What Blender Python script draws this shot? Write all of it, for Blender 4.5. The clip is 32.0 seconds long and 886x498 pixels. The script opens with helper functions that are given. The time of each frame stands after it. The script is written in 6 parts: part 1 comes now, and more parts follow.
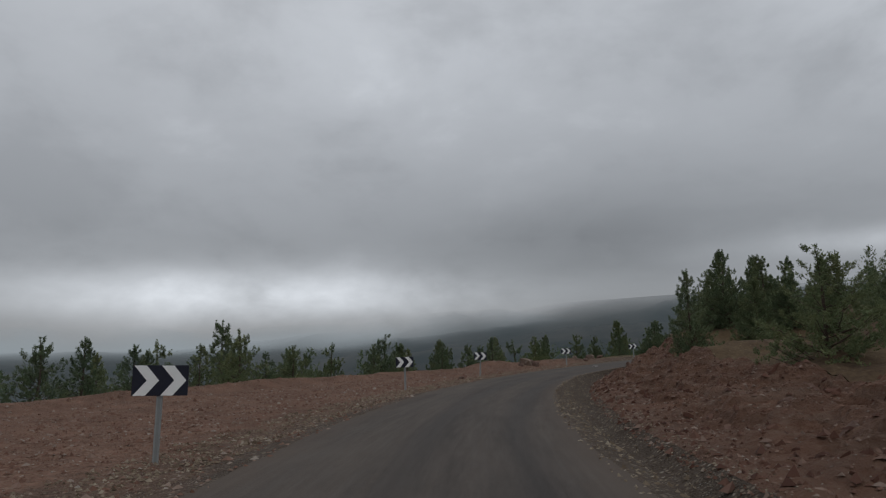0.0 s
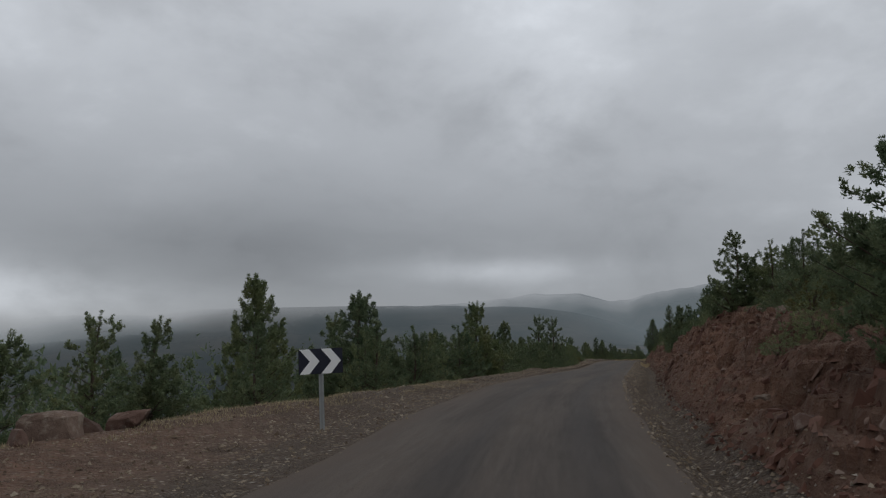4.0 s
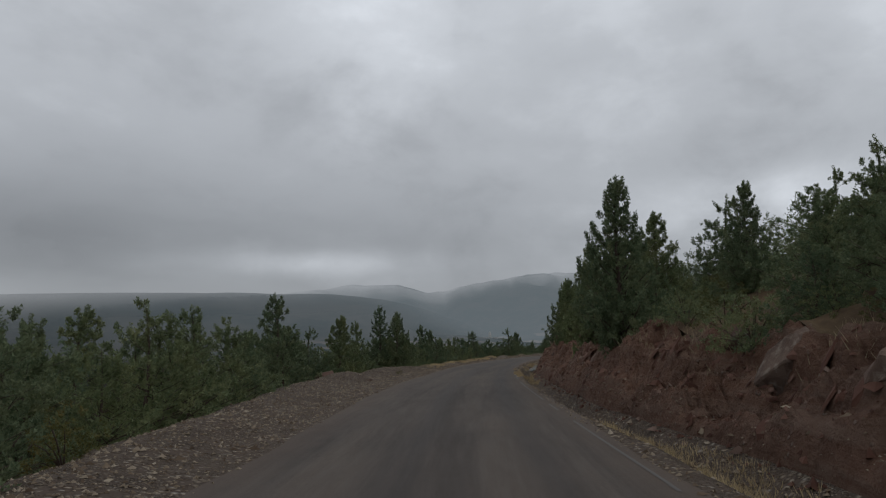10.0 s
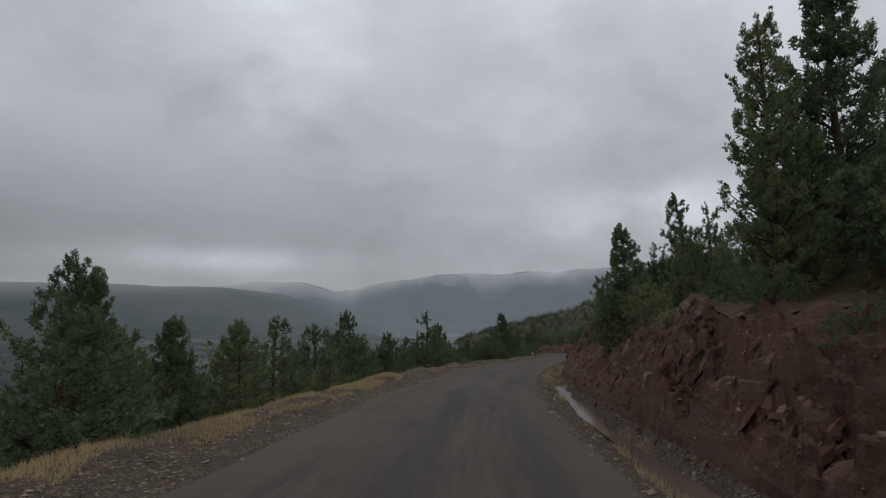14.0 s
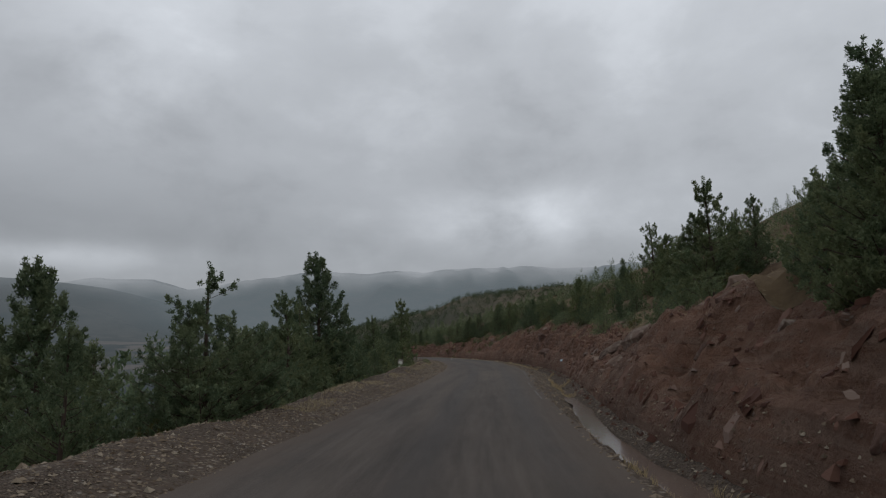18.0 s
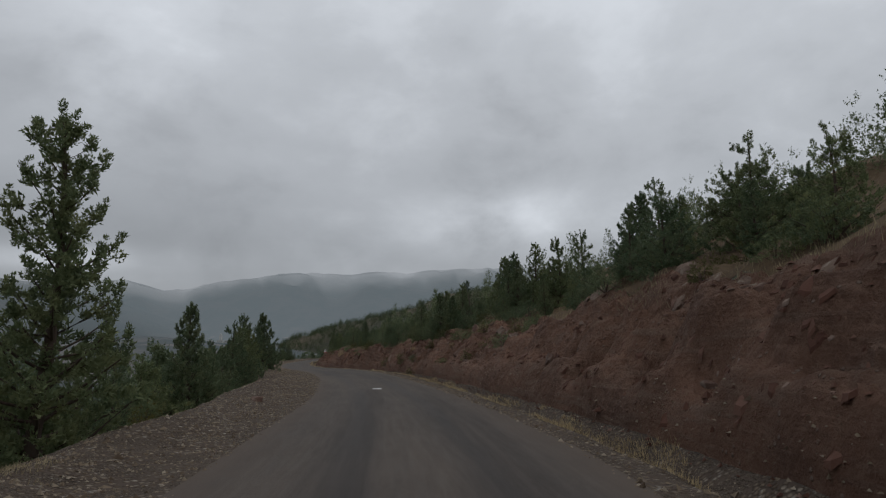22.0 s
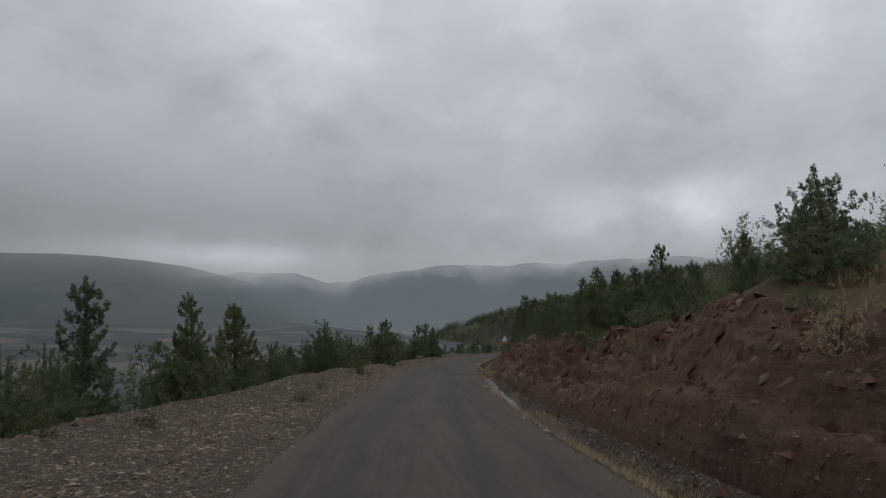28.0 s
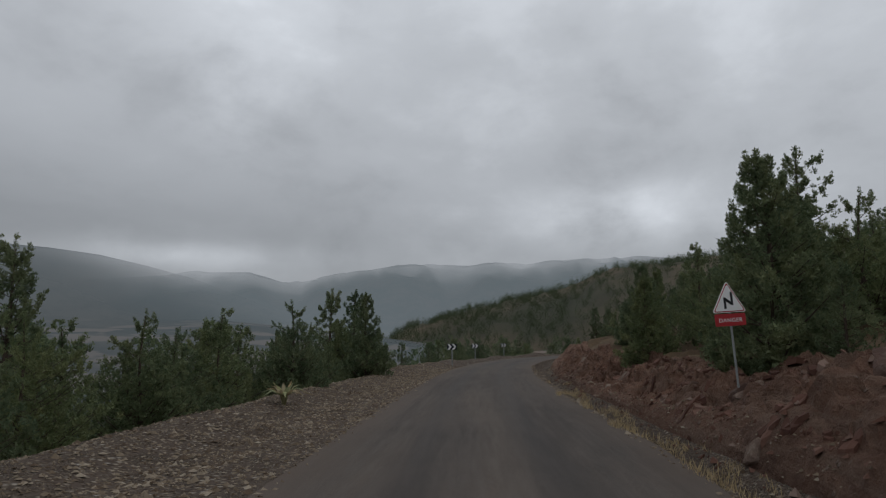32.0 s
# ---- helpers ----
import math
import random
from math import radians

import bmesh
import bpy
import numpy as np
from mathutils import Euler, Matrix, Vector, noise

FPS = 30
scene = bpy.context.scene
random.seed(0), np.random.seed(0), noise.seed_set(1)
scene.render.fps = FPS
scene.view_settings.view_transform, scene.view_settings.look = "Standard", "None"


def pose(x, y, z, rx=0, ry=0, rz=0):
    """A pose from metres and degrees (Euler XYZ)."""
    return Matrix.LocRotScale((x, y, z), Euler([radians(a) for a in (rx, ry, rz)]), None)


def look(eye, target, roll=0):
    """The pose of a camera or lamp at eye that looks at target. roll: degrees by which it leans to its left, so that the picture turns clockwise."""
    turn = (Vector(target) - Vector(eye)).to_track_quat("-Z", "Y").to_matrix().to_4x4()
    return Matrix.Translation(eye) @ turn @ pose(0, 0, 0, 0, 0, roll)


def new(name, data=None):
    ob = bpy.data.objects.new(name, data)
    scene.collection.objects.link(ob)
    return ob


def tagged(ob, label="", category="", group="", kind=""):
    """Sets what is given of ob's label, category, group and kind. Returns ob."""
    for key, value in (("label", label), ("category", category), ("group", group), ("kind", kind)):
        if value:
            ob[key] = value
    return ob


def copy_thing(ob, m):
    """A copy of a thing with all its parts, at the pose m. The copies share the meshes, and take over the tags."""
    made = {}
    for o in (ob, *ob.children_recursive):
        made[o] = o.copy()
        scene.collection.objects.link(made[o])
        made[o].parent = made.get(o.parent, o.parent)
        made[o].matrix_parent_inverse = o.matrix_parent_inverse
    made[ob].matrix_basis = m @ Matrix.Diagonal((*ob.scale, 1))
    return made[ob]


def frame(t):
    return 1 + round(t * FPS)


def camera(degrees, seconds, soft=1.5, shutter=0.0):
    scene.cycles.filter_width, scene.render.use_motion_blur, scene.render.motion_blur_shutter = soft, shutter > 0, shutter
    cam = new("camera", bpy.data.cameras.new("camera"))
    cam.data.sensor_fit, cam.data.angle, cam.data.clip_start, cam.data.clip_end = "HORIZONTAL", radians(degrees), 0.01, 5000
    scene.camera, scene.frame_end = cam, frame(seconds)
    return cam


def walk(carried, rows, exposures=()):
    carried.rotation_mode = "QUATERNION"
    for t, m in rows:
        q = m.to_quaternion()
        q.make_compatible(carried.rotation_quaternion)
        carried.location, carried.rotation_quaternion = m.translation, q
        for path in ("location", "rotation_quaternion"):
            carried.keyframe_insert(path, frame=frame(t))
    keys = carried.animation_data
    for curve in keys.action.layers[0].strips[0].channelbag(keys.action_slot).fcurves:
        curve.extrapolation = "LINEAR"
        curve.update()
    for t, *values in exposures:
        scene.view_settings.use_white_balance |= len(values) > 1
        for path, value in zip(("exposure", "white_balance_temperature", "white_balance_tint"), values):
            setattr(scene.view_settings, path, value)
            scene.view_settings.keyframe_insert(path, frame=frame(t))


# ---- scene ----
cam = camera(67.35, 32.0, soft=1.2)
# seconds, x, y, z, yaw, pitch, roll
PATH = [
    (0.0, -0.00, -0.00, 0.00, 0.00, 8.54, 1.09), (0.5, 0.29, 7.62, -0.05, -1.84, 8.47, 1.16),
    (1.0, 0.91, 15.16, -0.11, -4.25, 8.36, 1.17), (1.5, 1.86, 22.57, -0.19, -7.23, 8.37, 1.11),
    (2.0, 3.36, 29.76, -0.21, -11.08, 8.37, 0.94), (2.5, 5.48, 36.60, -0.20, -15.11, 8.46, 1.07),
    (3.0, 8.18, 43.09, -0.17, -19.87, 8.68, 1.36), (3.5, 11.24, 49.25, -0.15, -24.67, 9.01, 0.92),
    (4.0, 14.76, 55.04, -0.04, -29.42, 9.29, 0.11), (4.5, 18.58, 60.53, 0.07, -33.87, 9.72, -0.30),
    (5.0, 22.83, 65.80, 0.25, -37.39, 9.59, 1.53), (5.5, 27.46, 70.95, 0.41, -40.10, 9.22, 1.36),
    (6.0, 32.43, 76.05, 0.52, -42.01, 8.78, 1.21), (6.5, 37.68, 81.16, 0.57, -43.16, 8.46, 1.53),
    (7.0, 43.09, 86.32, 0.52, -43.59, 8.45, 1.57), (7.5, 48.53, 91.54, 0.45, -43.86, 8.55, 1.23),
    (8.0, 53.90, 96.84, 0.41, -44.04, 8.62, 0.92), (8.5, 59.26, 102.08, 0.51, -44.16, 8.63, 0.91),
    (9.0, 64.53, 107.34, 0.64, -44.30, 8.57, 1.08), (9.5, 69.73, 112.54, 0.69, -44.45, 8.52, 0.99),
    (10.0, 74.88, 117.65, 0.76, -44.79, 8.49, 1.14), (10.5, 80.01, 122.60, 0.87, -45.27, 8.43, 1.14),
    (11.0, 85.18, 127.34, 0.95, -46.51, 8.43, 0.66), (11.5, 90.37, 131.87, 0.92, -47.22, 8.43, 0.81),
    (12.0, 95.47, 136.30, 0.91, -48.09, 8.37, 0.74), (12.5, 100.39, 140.57, 0.89, -49.25, 8.38, 0.79),
    (13.0, 105.25, 144.58, 0.89, -50.50, 8.40, 0.87), (13.5, 110.04, 148.35, 0.87, -51.71, 8.42, 0.82),
    (14.0, 114.85, 151.92, 0.81, -52.60, 8.41, 0.76), (14.5, 119.82, 155.36, 0.79, -53.72, 8.44, 0.82),
    (15.0, 125.03, 158.91, 0.80, -55.03, 8.41, 0.81), (15.5, 130.57, 162.52, 0.82, -56.37, 8.37, 0.81),
    (16.0, 136.49, 166.15, 0.83, -57.80, 8.32, 0.88), (16.5, 142.78, 169.76, 0.83, -59.36, 8.28, 1.70),
    (17.0, 149.37, 173.28, 0.83, -61.03, 8.26, 1.50), (17.5, 156.14, 176.61, 0.83, -62.55, 8.26, 1.46),
    (18.0, 163.04, 179.76, 0.77, -64.03, 8.29, 1.20), (18.5, 169.93, 182.79, 0.77, -65.27, 8.38, 1.05),
    (19.0, 176.76, 185.62, 0.76, -66.09, 8.32, 1.12), (19.5, 183.49, 188.25, 0.79, -66.45, 8.35, 1.28),
    (20.0, 190.13, 190.85, 0.81, -66.68, 8.34, 1.41), (20.5, 196.69, 193.53, 0.80, -66.78, 8.37, 1.07),
    (21.0, 203.21, 196.22, 0.71, -66.65, 8.37, 0.53), (21.5, 209.52, 199.04, 0.62, -66.18, 8.52, 0.51),
    (22.0, 215.58, 202.05, 0.63, -65.34, 8.46, 1.29), (22.5, 221.43, 205.15, 0.66, -63.99, 8.33, 1.06),
    (23.0, 227.12, 208.34, 0.67, -62.30, 8.03, 0.76), (23.5, 232.62, 211.68, 0.60, -60.83, 8.07, 0.84),
    (24.0, 237.95, 215.18, 0.52, -59.38, 8.08, 0.94), (24.5, 243.18, 218.81, 0.54, -57.88, 8.16, 0.88),
    (25.0, 248.32, 222.52, 0.55, -56.36, 8.17, 0.97), (25.5, 253.33, 226.41, 0.52, -55.00, 8.32, 1.20),
    (26.0, 258.33, 230.50, 0.51, -53.89, 8.25, 0.65), (26.5, 263.39, 234.80, 0.46, -53.07, 8.08, 0.48),
    (27.0, 268.51, 239.26, 0.37, -52.52, 7.92, 0.27), (27.5, 273.68, 243.87, 0.26, -52.26, 7.87, 0.78),
    (28.0, 278.87, 248.56, 0.18, -52.17, 8.10, 0.40), (28.5, 284.12, 253.16, 0.05, -52.16, 8.15, 0.39),
    (29.0, 289.47, 257.61, -0.02, -52.33, 8.30, 0.42), (29.5, 294.86, 262.01, 0.03, -52.62, 8.31, 0.64),
    (30.0, 300.31, 266.29, 0.04, -52.94, 8.25, 0.41), (30.5, 305.83, 270.36, 0.00, -53.38, 8.24, 0.67),
    (31.0, 311.36, 274.29, -0.02, -53.90, 8.24, 0.68), (31.5, 316.89, 278.06, -0.07, -54.53, 8.23, 0.74),
    (32.0, 322.38, 281.82, -0.13, -55.55, 8.16, 0.60),
]
walk(cam, [(t, pose(x, y, z, 90 + pitch, roll, yaw)) for t, x, y, z, yaw, pitch, roll in PATH],
     exposures=((0.0, -0.10), (3.0, -0.08), (7.0, 0.0), (32.0, 0.0)))

# ---- world and light: an overcast sky with torn cloud, brighter high up and in a gap near the horizon ----
def math_node(tree, op, a, b=None):
    n = tree.nodes.new("ShaderNodeMath")
    n.operation = op
    for i, v in enumerate((a, b)):
        if v is None:
            continue
        if isinstance(v, (int, float)):
            n.inputs[i].default_value = v
        else:
            tree.links.new(v, n.inputs[i])
    return n.outputs[0]


def ramp_node(tree, fac, stops, smooth=False):
    n = tree.nodes.new("ShaderNodeValToRGB")
    if smooth:
        n.color_ramp.interpolation = "EASE"
    els = n.color_ramp.elements
    while len(els) < len(stops):
        els.new(0.5)
    for e, (p, c) in zip(els, stops):
        e.position = p
        e.color = (c, c, c, 1) if isinstance(c, (int, float)) else (*c, 1)
    tree.links.new(fac, n.inputs[0])
    return n.outputs[0]


def mix_color(tree, fac, a, b, blend="MIX"):
    n = tree.nodes.new("ShaderNodeMix")
    n.data_type, n.blend_type = "RGBA", blend
    for i, v in ((0, fac), (6, a), (7, b)):
        if isinstance(v, (int, float)):
            n.inputs[i].default_value = v
        elif isinstance(v, tuple):
            n.inputs[i].default_value = (*v, 1)
        else:
            tree.links.new(v, n.inputs[i])
    return n.outputs[2]


def noise_node(tree, vec, scale, detail=4.0, rough=0.55, distort=0.0, out=0):
    n = tree.nodes.new("ShaderNodeTexNoise")
    n.inputs["Scale"].default_value, n.inputs["Detail"].default_value = scale, detail
    n.inputs["Roughness"].default_value, n.inputs["Distortion"].default_value = rough, distort
    if vec is not None:
        tree.links.new(vec, n.inputs["Vector"])
    return n.outputs[out]


world = bpy.data.worlds.new("overcast")
scene.world = world
world.use_nodes = True
wt = world.node_tree
wt.nodes.clear()
coord = wt.nodes.new("ShaderNodeTexCoord").outputs["Generated"]
sep = wt.nodes.new("ShaderNodeSeparateXYZ")
wt.links.new(coord, sep.inputs[0])
dx, dy, dz = sep.outputs
lift = math_node(wt, "ADD", math_node(wt, "MAXIMUM", dz, 0.0), 0.16)
comb = wt.nodes.new("ShaderNodeCombineXYZ")
wt.links.new(math_node(wt, "DIVIDE", dx, lift), comb.inputs[0])
wt.links.new(math_node(wt, "DIVIDE", dy, lift), comb.inputs[1])
flat = comb.outputs[0]
soft_dir = wt.nodes.new("ShaderNodeMapping")
soft_dir.inputs["Scale"].default_value = (1.0, 1.0, 1.7)
wt.links.new(coord, soft_dir.inputs["Vector"])
big = noise_node(wt, flat, 0.55, 5, 0.5, 0.1)
mid = noise_node(wt, soft_dir.outputs[0], 4.2, 8, 0.55, 0.15)
height = ramp_node(wt, dz, [(0.0, 0.25), (0.06, 0.32), (0.10, 0.345), (0.16, 0.345), (0.25, 0.40), (0.37, 0.47), (0.5, 0.56), (0.65, 0.52), (0.95, 0.46)])
torn = ramp_node(wt, big, [(0.25, 0.86), (0.5, 1.0), (0.75, 1.14)], True)
wisps = ramp_node(wt, mid, [(0.28, 0.86), (0.52, 1.0), (0.75, 1.17)], True)
grey = mix_color(wt, 1.0, mix_color(wt, 1.0, height, torn, "MULTIPLY"), wisps, "MULTIPLY")


def glow_patch(az, el, wide, tall, power):
    """A thin part of the cloud that lets more light through, by the direction of its middle."""
    a, e = radians(az), radians(el)
    across = math_node(wt, "ADD", math_node(wt, "MULTIPLY", dx, math.cos(a)), math_node(wt, "MULTIPLY", dy, math.sin(a)))
    ahead = math_node(wt, "ADD", math_node(wt, "MULTIPLY", dx, -math.sin(a)), math_node(wt, "MULTIPLY", dy, math.cos(a)))
    up = math_node(wt, "SUBTRACT", dz, math.sin(e))
    q = math_node(wt, "ADD", math_node(wt, "POWER", math_node(wt, "DIVIDE", across, wide), 2.0), math_node(wt, "POWER", math_node(wt, "DIVIDE", up, tall), 2.0))
    g = math_node(wt, "MULTIPLY", math_node(wt, "POWER", 2.718, math_node(wt, "MULTIPLY", q, -1.0)), math_node(wt, "GREATER_THAN", ahead, 0.0))
    ragged = ramp_node(wt, mid, [(0.3, 0.35), (0.65, 1.5)])
    return mix_color(wt, 1.0, math_node(wt, "MULTIPLY", g, power), ragged, "MULTIPLY")


for patch in ((15, 4.6, 0.30, 0.035, 0.40), (-70, 10.5, 0.15, 0.04, 0.24), (-33, 7.3, 0.17, 0.018, 0.12), (-38, 19.0, 0.07, 0.05, 0.08), (-40, 25.5, 0.13, 0.09, 0.12), (8, 24, 0.30, 0.12, 0.07), (-88, 20, 0.5, 0.3, 0.07), (-12, 9.0, 0.26, 0.09, -0.105)):
    grey = mix_color(wt, 1.0, grey, glow_patch(*patch), "ADD")
tint = mix_color(wt, 1.0, grey, (0.95, 1.0, 1.072), "MULTIPLY")
sky = wt.nodes.new("ShaderNodeTexSky")
sky.sky_type = "NISHITA"
sky.sun_disc = False
sky.sun_elevation, sky.sun_rotation = radians(48), radians(-20)
clear = wt.nodes.new("ShaderNodeBackground")
wt.links.new(sky.outputs[0], clear.inputs[0])
clear.inputs[1].default_value = 0.08
cloud = wt.nodes.new("ShaderNodeBackground")
wt.links.new(tint, cloud.inputs[0])
cloud.inputs[1].default_value = 1.0
cover = wt.nodes.new("ShaderNodeMixShader")
cover.inputs[0].default_value = 0.96
wt.links.new(clear.outputs[0], cover.inputs[1])
wt.links.new(cloud.outputs[0], cover.inputs[2])
wt.links.new(cover.outputs[0], wt.nodes.new("ShaderNodeOutputWorld").inputs[0])

sun_data = bpy.data.lights.new("sun", "SUN")
sun_data.energy, sun_data.angle, sun_data.color = 0.5, radians(40), (1.0, 0.97, 0.93)
sun = new("sun", sun_data)
sun.matrix_world = look((20, -30, 80), (0, 0, 0))
tagged(sun, kind="structure")


# ---- materials ----
def material(name, rough=0.9, spec=0.3):
    m = bpy.data.materials.new(name)
    m.use_nodes = True
    b = m.node_tree.nodes["Principled BSDF"]
    b.inputs["Roughness"].default_value = rough
    b.inputs["Specular IOR Level"].default_value = spec
    return m, m.node_tree, b


def place(t):
    return t.nodes.new("ShaderNodeNewGeometry").outputs["Position"]


def bump(t, b, height, strength, distance):
    n = t.nodes.new("ShaderNodeBump")
    n.inputs["Strength"].default_value, n.inputs["Distance"].default_value = strength, distance
    t.links.new(height, n.inputs["Height"])
    t.links.new(n.outputs[0], b.inputs["Normal"])


def earth(name, dark, light, stone, pale=(0.34, 0.30, 0.26), share=0.62, fine=9.0, strength=0.6, depth=0.06):
    """Soil with clods, pale chips of stone and larger patches of another shade."""
    m, t, b = material(name, 0.95, 0.2)
    pos = place(t)
    patch = noise_node(t, pos, 0.22, 5, 0.6)
    grain = noise_node(t, pos, fine, 6, 0.65)
    c = mix_color(t, ramp_node(t, patch, [(0.35, 0.0), (0.65, 1.0)]), dark, light)
    c = mix_color(t, ramp_node(t, grain, [(0.4, 0.0), (0.7, 0.7)]), c, stone)
    v = t.nodes.new("ShaderNodeTexVoronoi")
    v.inputs["Scale"].default_value = fine * 1.4
    t.links.new(pos, v.inputs["Vector"])
    chips = math_node(t, "MULTIPLY", ramp_node(t, v.outputs["Distance"], [(0.18, 1.0), (0.34, 0.0)]), ramp_node(t, noise_node(t, v.outputs["Position"], 3.1, 2), [(share - 0.03, 0.0), (share + 0.03, 0.8)]))
    c = mix_color(t, chips, c, pale)
    t.links.new(c, b.inputs["Base Color"])
    h = math_node(t, "ADD", math_node(t, "MULTIPLY", chips, 0.5), noise_node(t, pos, fine * 0.6, 8, 0.7))
    bump(t, b, h, strength, depth)
    return m


def gravel_bed(name):
    """Dense crushed stone: two sizes of stones, each of its own shade, over brown fines."""
    m, t, b = material(name, 0.95, 0.2)
    pos = place(t)
    shades = [(0.0, (0.060, 0.043, 0.033)), (0.3, (0.120, 0.088, 0.062)), (0.6, (0.180, 0.142, 0.106)), (0.85, (0.25, 0.21, 0.165)), (1.0, (0.33, 0.30, 0.26))]
    layers = []
    for scale in (11.0, 24.0):
        v = t.nodes.new("ShaderNodeTexVoronoi")
        v.inputs["Scale"].default_value = scale
        t.links.new(pos, v.inputs["Vector"])
        s = t.nodes.new("ShaderNodeSeparateColor")
        t.links.new(v.outputs["Color"], s.inputs[0])
        layers.append((ramp_node(t, s.outputs[0], shades), ramp_node(t, v.outputs["Distance"], [(0.25, 1.0), (0.62, 0.0)])))
    which = ramp_node(t, noise_node(t, pos, 1.4, 4, 0.6), [(0.44, 0.0), (0.56, 1.0)])
    stones = mix_color(t, which, layers[0][0], layers[1][0])
    high = mix_color(t, which, layers[0][1], layers[1][1])
    fines = mix_color(t, noise_node(t, pos, 0.5, 4), (0.058, 0.043, 0.034), (0.090, 0.066, 0.051))
    c = mix_color(t, high, fines, stones)
    bare = ramp_node(t, noise_node(t, pos, 0.7, 5, 0.6), [(0.52, 0.0), (0.64, 0.8)])
    c = mix_color(t, bare, c, (0.098, 0.075, 0.058))
    # bare red earth away from the asphalt on the first wide flat
    uv = t.nodes.new("ShaderNodeSeparateXYZ")
    t.links.new(t.nodes.new("ShaderNodeUVMap").outputs[0], uv.inputs[0])
    wander = math_node(t, "MULTIPLY", math_node(t, "SUBTRACT", noise_node(t, pos, 0.35, 5, 0.6), 0.5), 6.0)
    start = t.nodes.new("ShaderNodeMapRange")
    start.inputs[1].default_value, start.inputs[2].default_value = 76.0, 58.0
    t.links.new(math_node(t, "ADD", uv.outputs[1], wander), start.inputs[0])
    off = t.nodes.new("ShaderNodeMapRange")
    off.inputs[1].default_value, off.inputs[2].default_value = -3.4, -5.6
    t.links.new(math_node(t, "ADD", uv.outputs[0], math_node(t, "MULTIPLY", wander, 0.5)), off.inputs[0])
    red = mix_color(t, ramp_node(t, noise_node(t, pos, 0.9, 6, 0.65), [(0.35, 0.0), (0.65, 1.0)]), (0.150, 0.080, 0.055), (0.235, 0.128, 0.088))
    red = mix_color(t, ramp_node(t, noise_node(t, pos, 9.0, 5, 0.7), [(0.48, 0.0), (0.70, 0.8)]), red, (0.23, 0.165, 0.125))
    c = mix_color(t, math_node(t, "MULTIPLY", math_node(t, "MULTIPLY", start.outputs[0], off.outputs[0]), 0.92), c, red)
    t.links.new(c, b.inputs["Base Color"])
    bump(t, b, high, 1.0, 0.05)
    return m




def bank_soil():
    """Damp red-brown soil with seams of paler broken rock and loose chips."""
    m, t, b = material("bank_earth", 0.92, 0.25)
    pos = place(t)
    soil = mix_color(t, ramp_node(t, noise_node(t, pos, 0.35, 5, 0.6), [(0.35, 0.0), (0.65, 1.0)]), (0.084, 0.043, 0.029), (0.174, 0.091, 0.060))
    soil = mix_color(t, ramp_node(t, noise_node(t, pos, 5.0, 6, 0.7), [(0.42, 0.0), (0.72, 0.75)]), soil, (0.198, 0.121, 0.084))
    seams = t.nodes.new("ShaderNodeMapping")
    seams.inputs["Rotation"].default_value = (0.12, 0.08, 0.0)
    seams.inputs["Scale"].default_value = (0.30, 0.30, 2.4)
    t.links.new(pos, seams.inputs["Vector"])
    seam = noise_node(t, seams.outputs[0], 1.5, 7, 0.65, 0.5)
    rock = mix_color(t, noise_node(t, pos, 2.6, 6, 0.7), (0.098, 0.056, 0.040), (0.225, 0.148, 0.108))
    c = mix_color(t, ramp_node(t, seam, [(0.50, 0.0), (0.60, 0.8)]), soil, rock)
    v = t.nodes.new("ShaderNodeTexVoronoi")
    v.inputs["Scale"].default_value = 8.0
    t.links.new(pos, v.inputs["Vector"])
    chips = math_node(t, "MULTIPLY", ramp_node(t, v.outputs["Distance"], [(0.16, 1.0), (0.30, 0.0)]), ramp_node(t, noise_node(t, v.outputs["Position"], 2.3, 2), [(0.56, 0.0), (0.62, 0.8)]))
    c = mix_color(t, chips, c, (0.215, 0.160, 0.130))
    t.links.new(c, b.inputs["Base Color"])
    h = math_node(t, "ADD", math_node(t, "MULTIPLY", chips, 0.35), math_node(t, "ADD", noise_node(t, pos, 3.2, 9, 0.72), math_node(t, "MULTIPLY", seam, 0.6)))
    bump(t, b, h, 1.0, 0.20)
    return m


BANK = bank_soil()
GRAVEL = gravel_bed("road_gravel")
LITTER = earth("hill_earth", (0.055, 0.033, 0.022), (0.10, 0.068, 0.038), (0.14, 0.10, 0.055), (0.17, 0.135, 0.085), 0.58, 5.0)


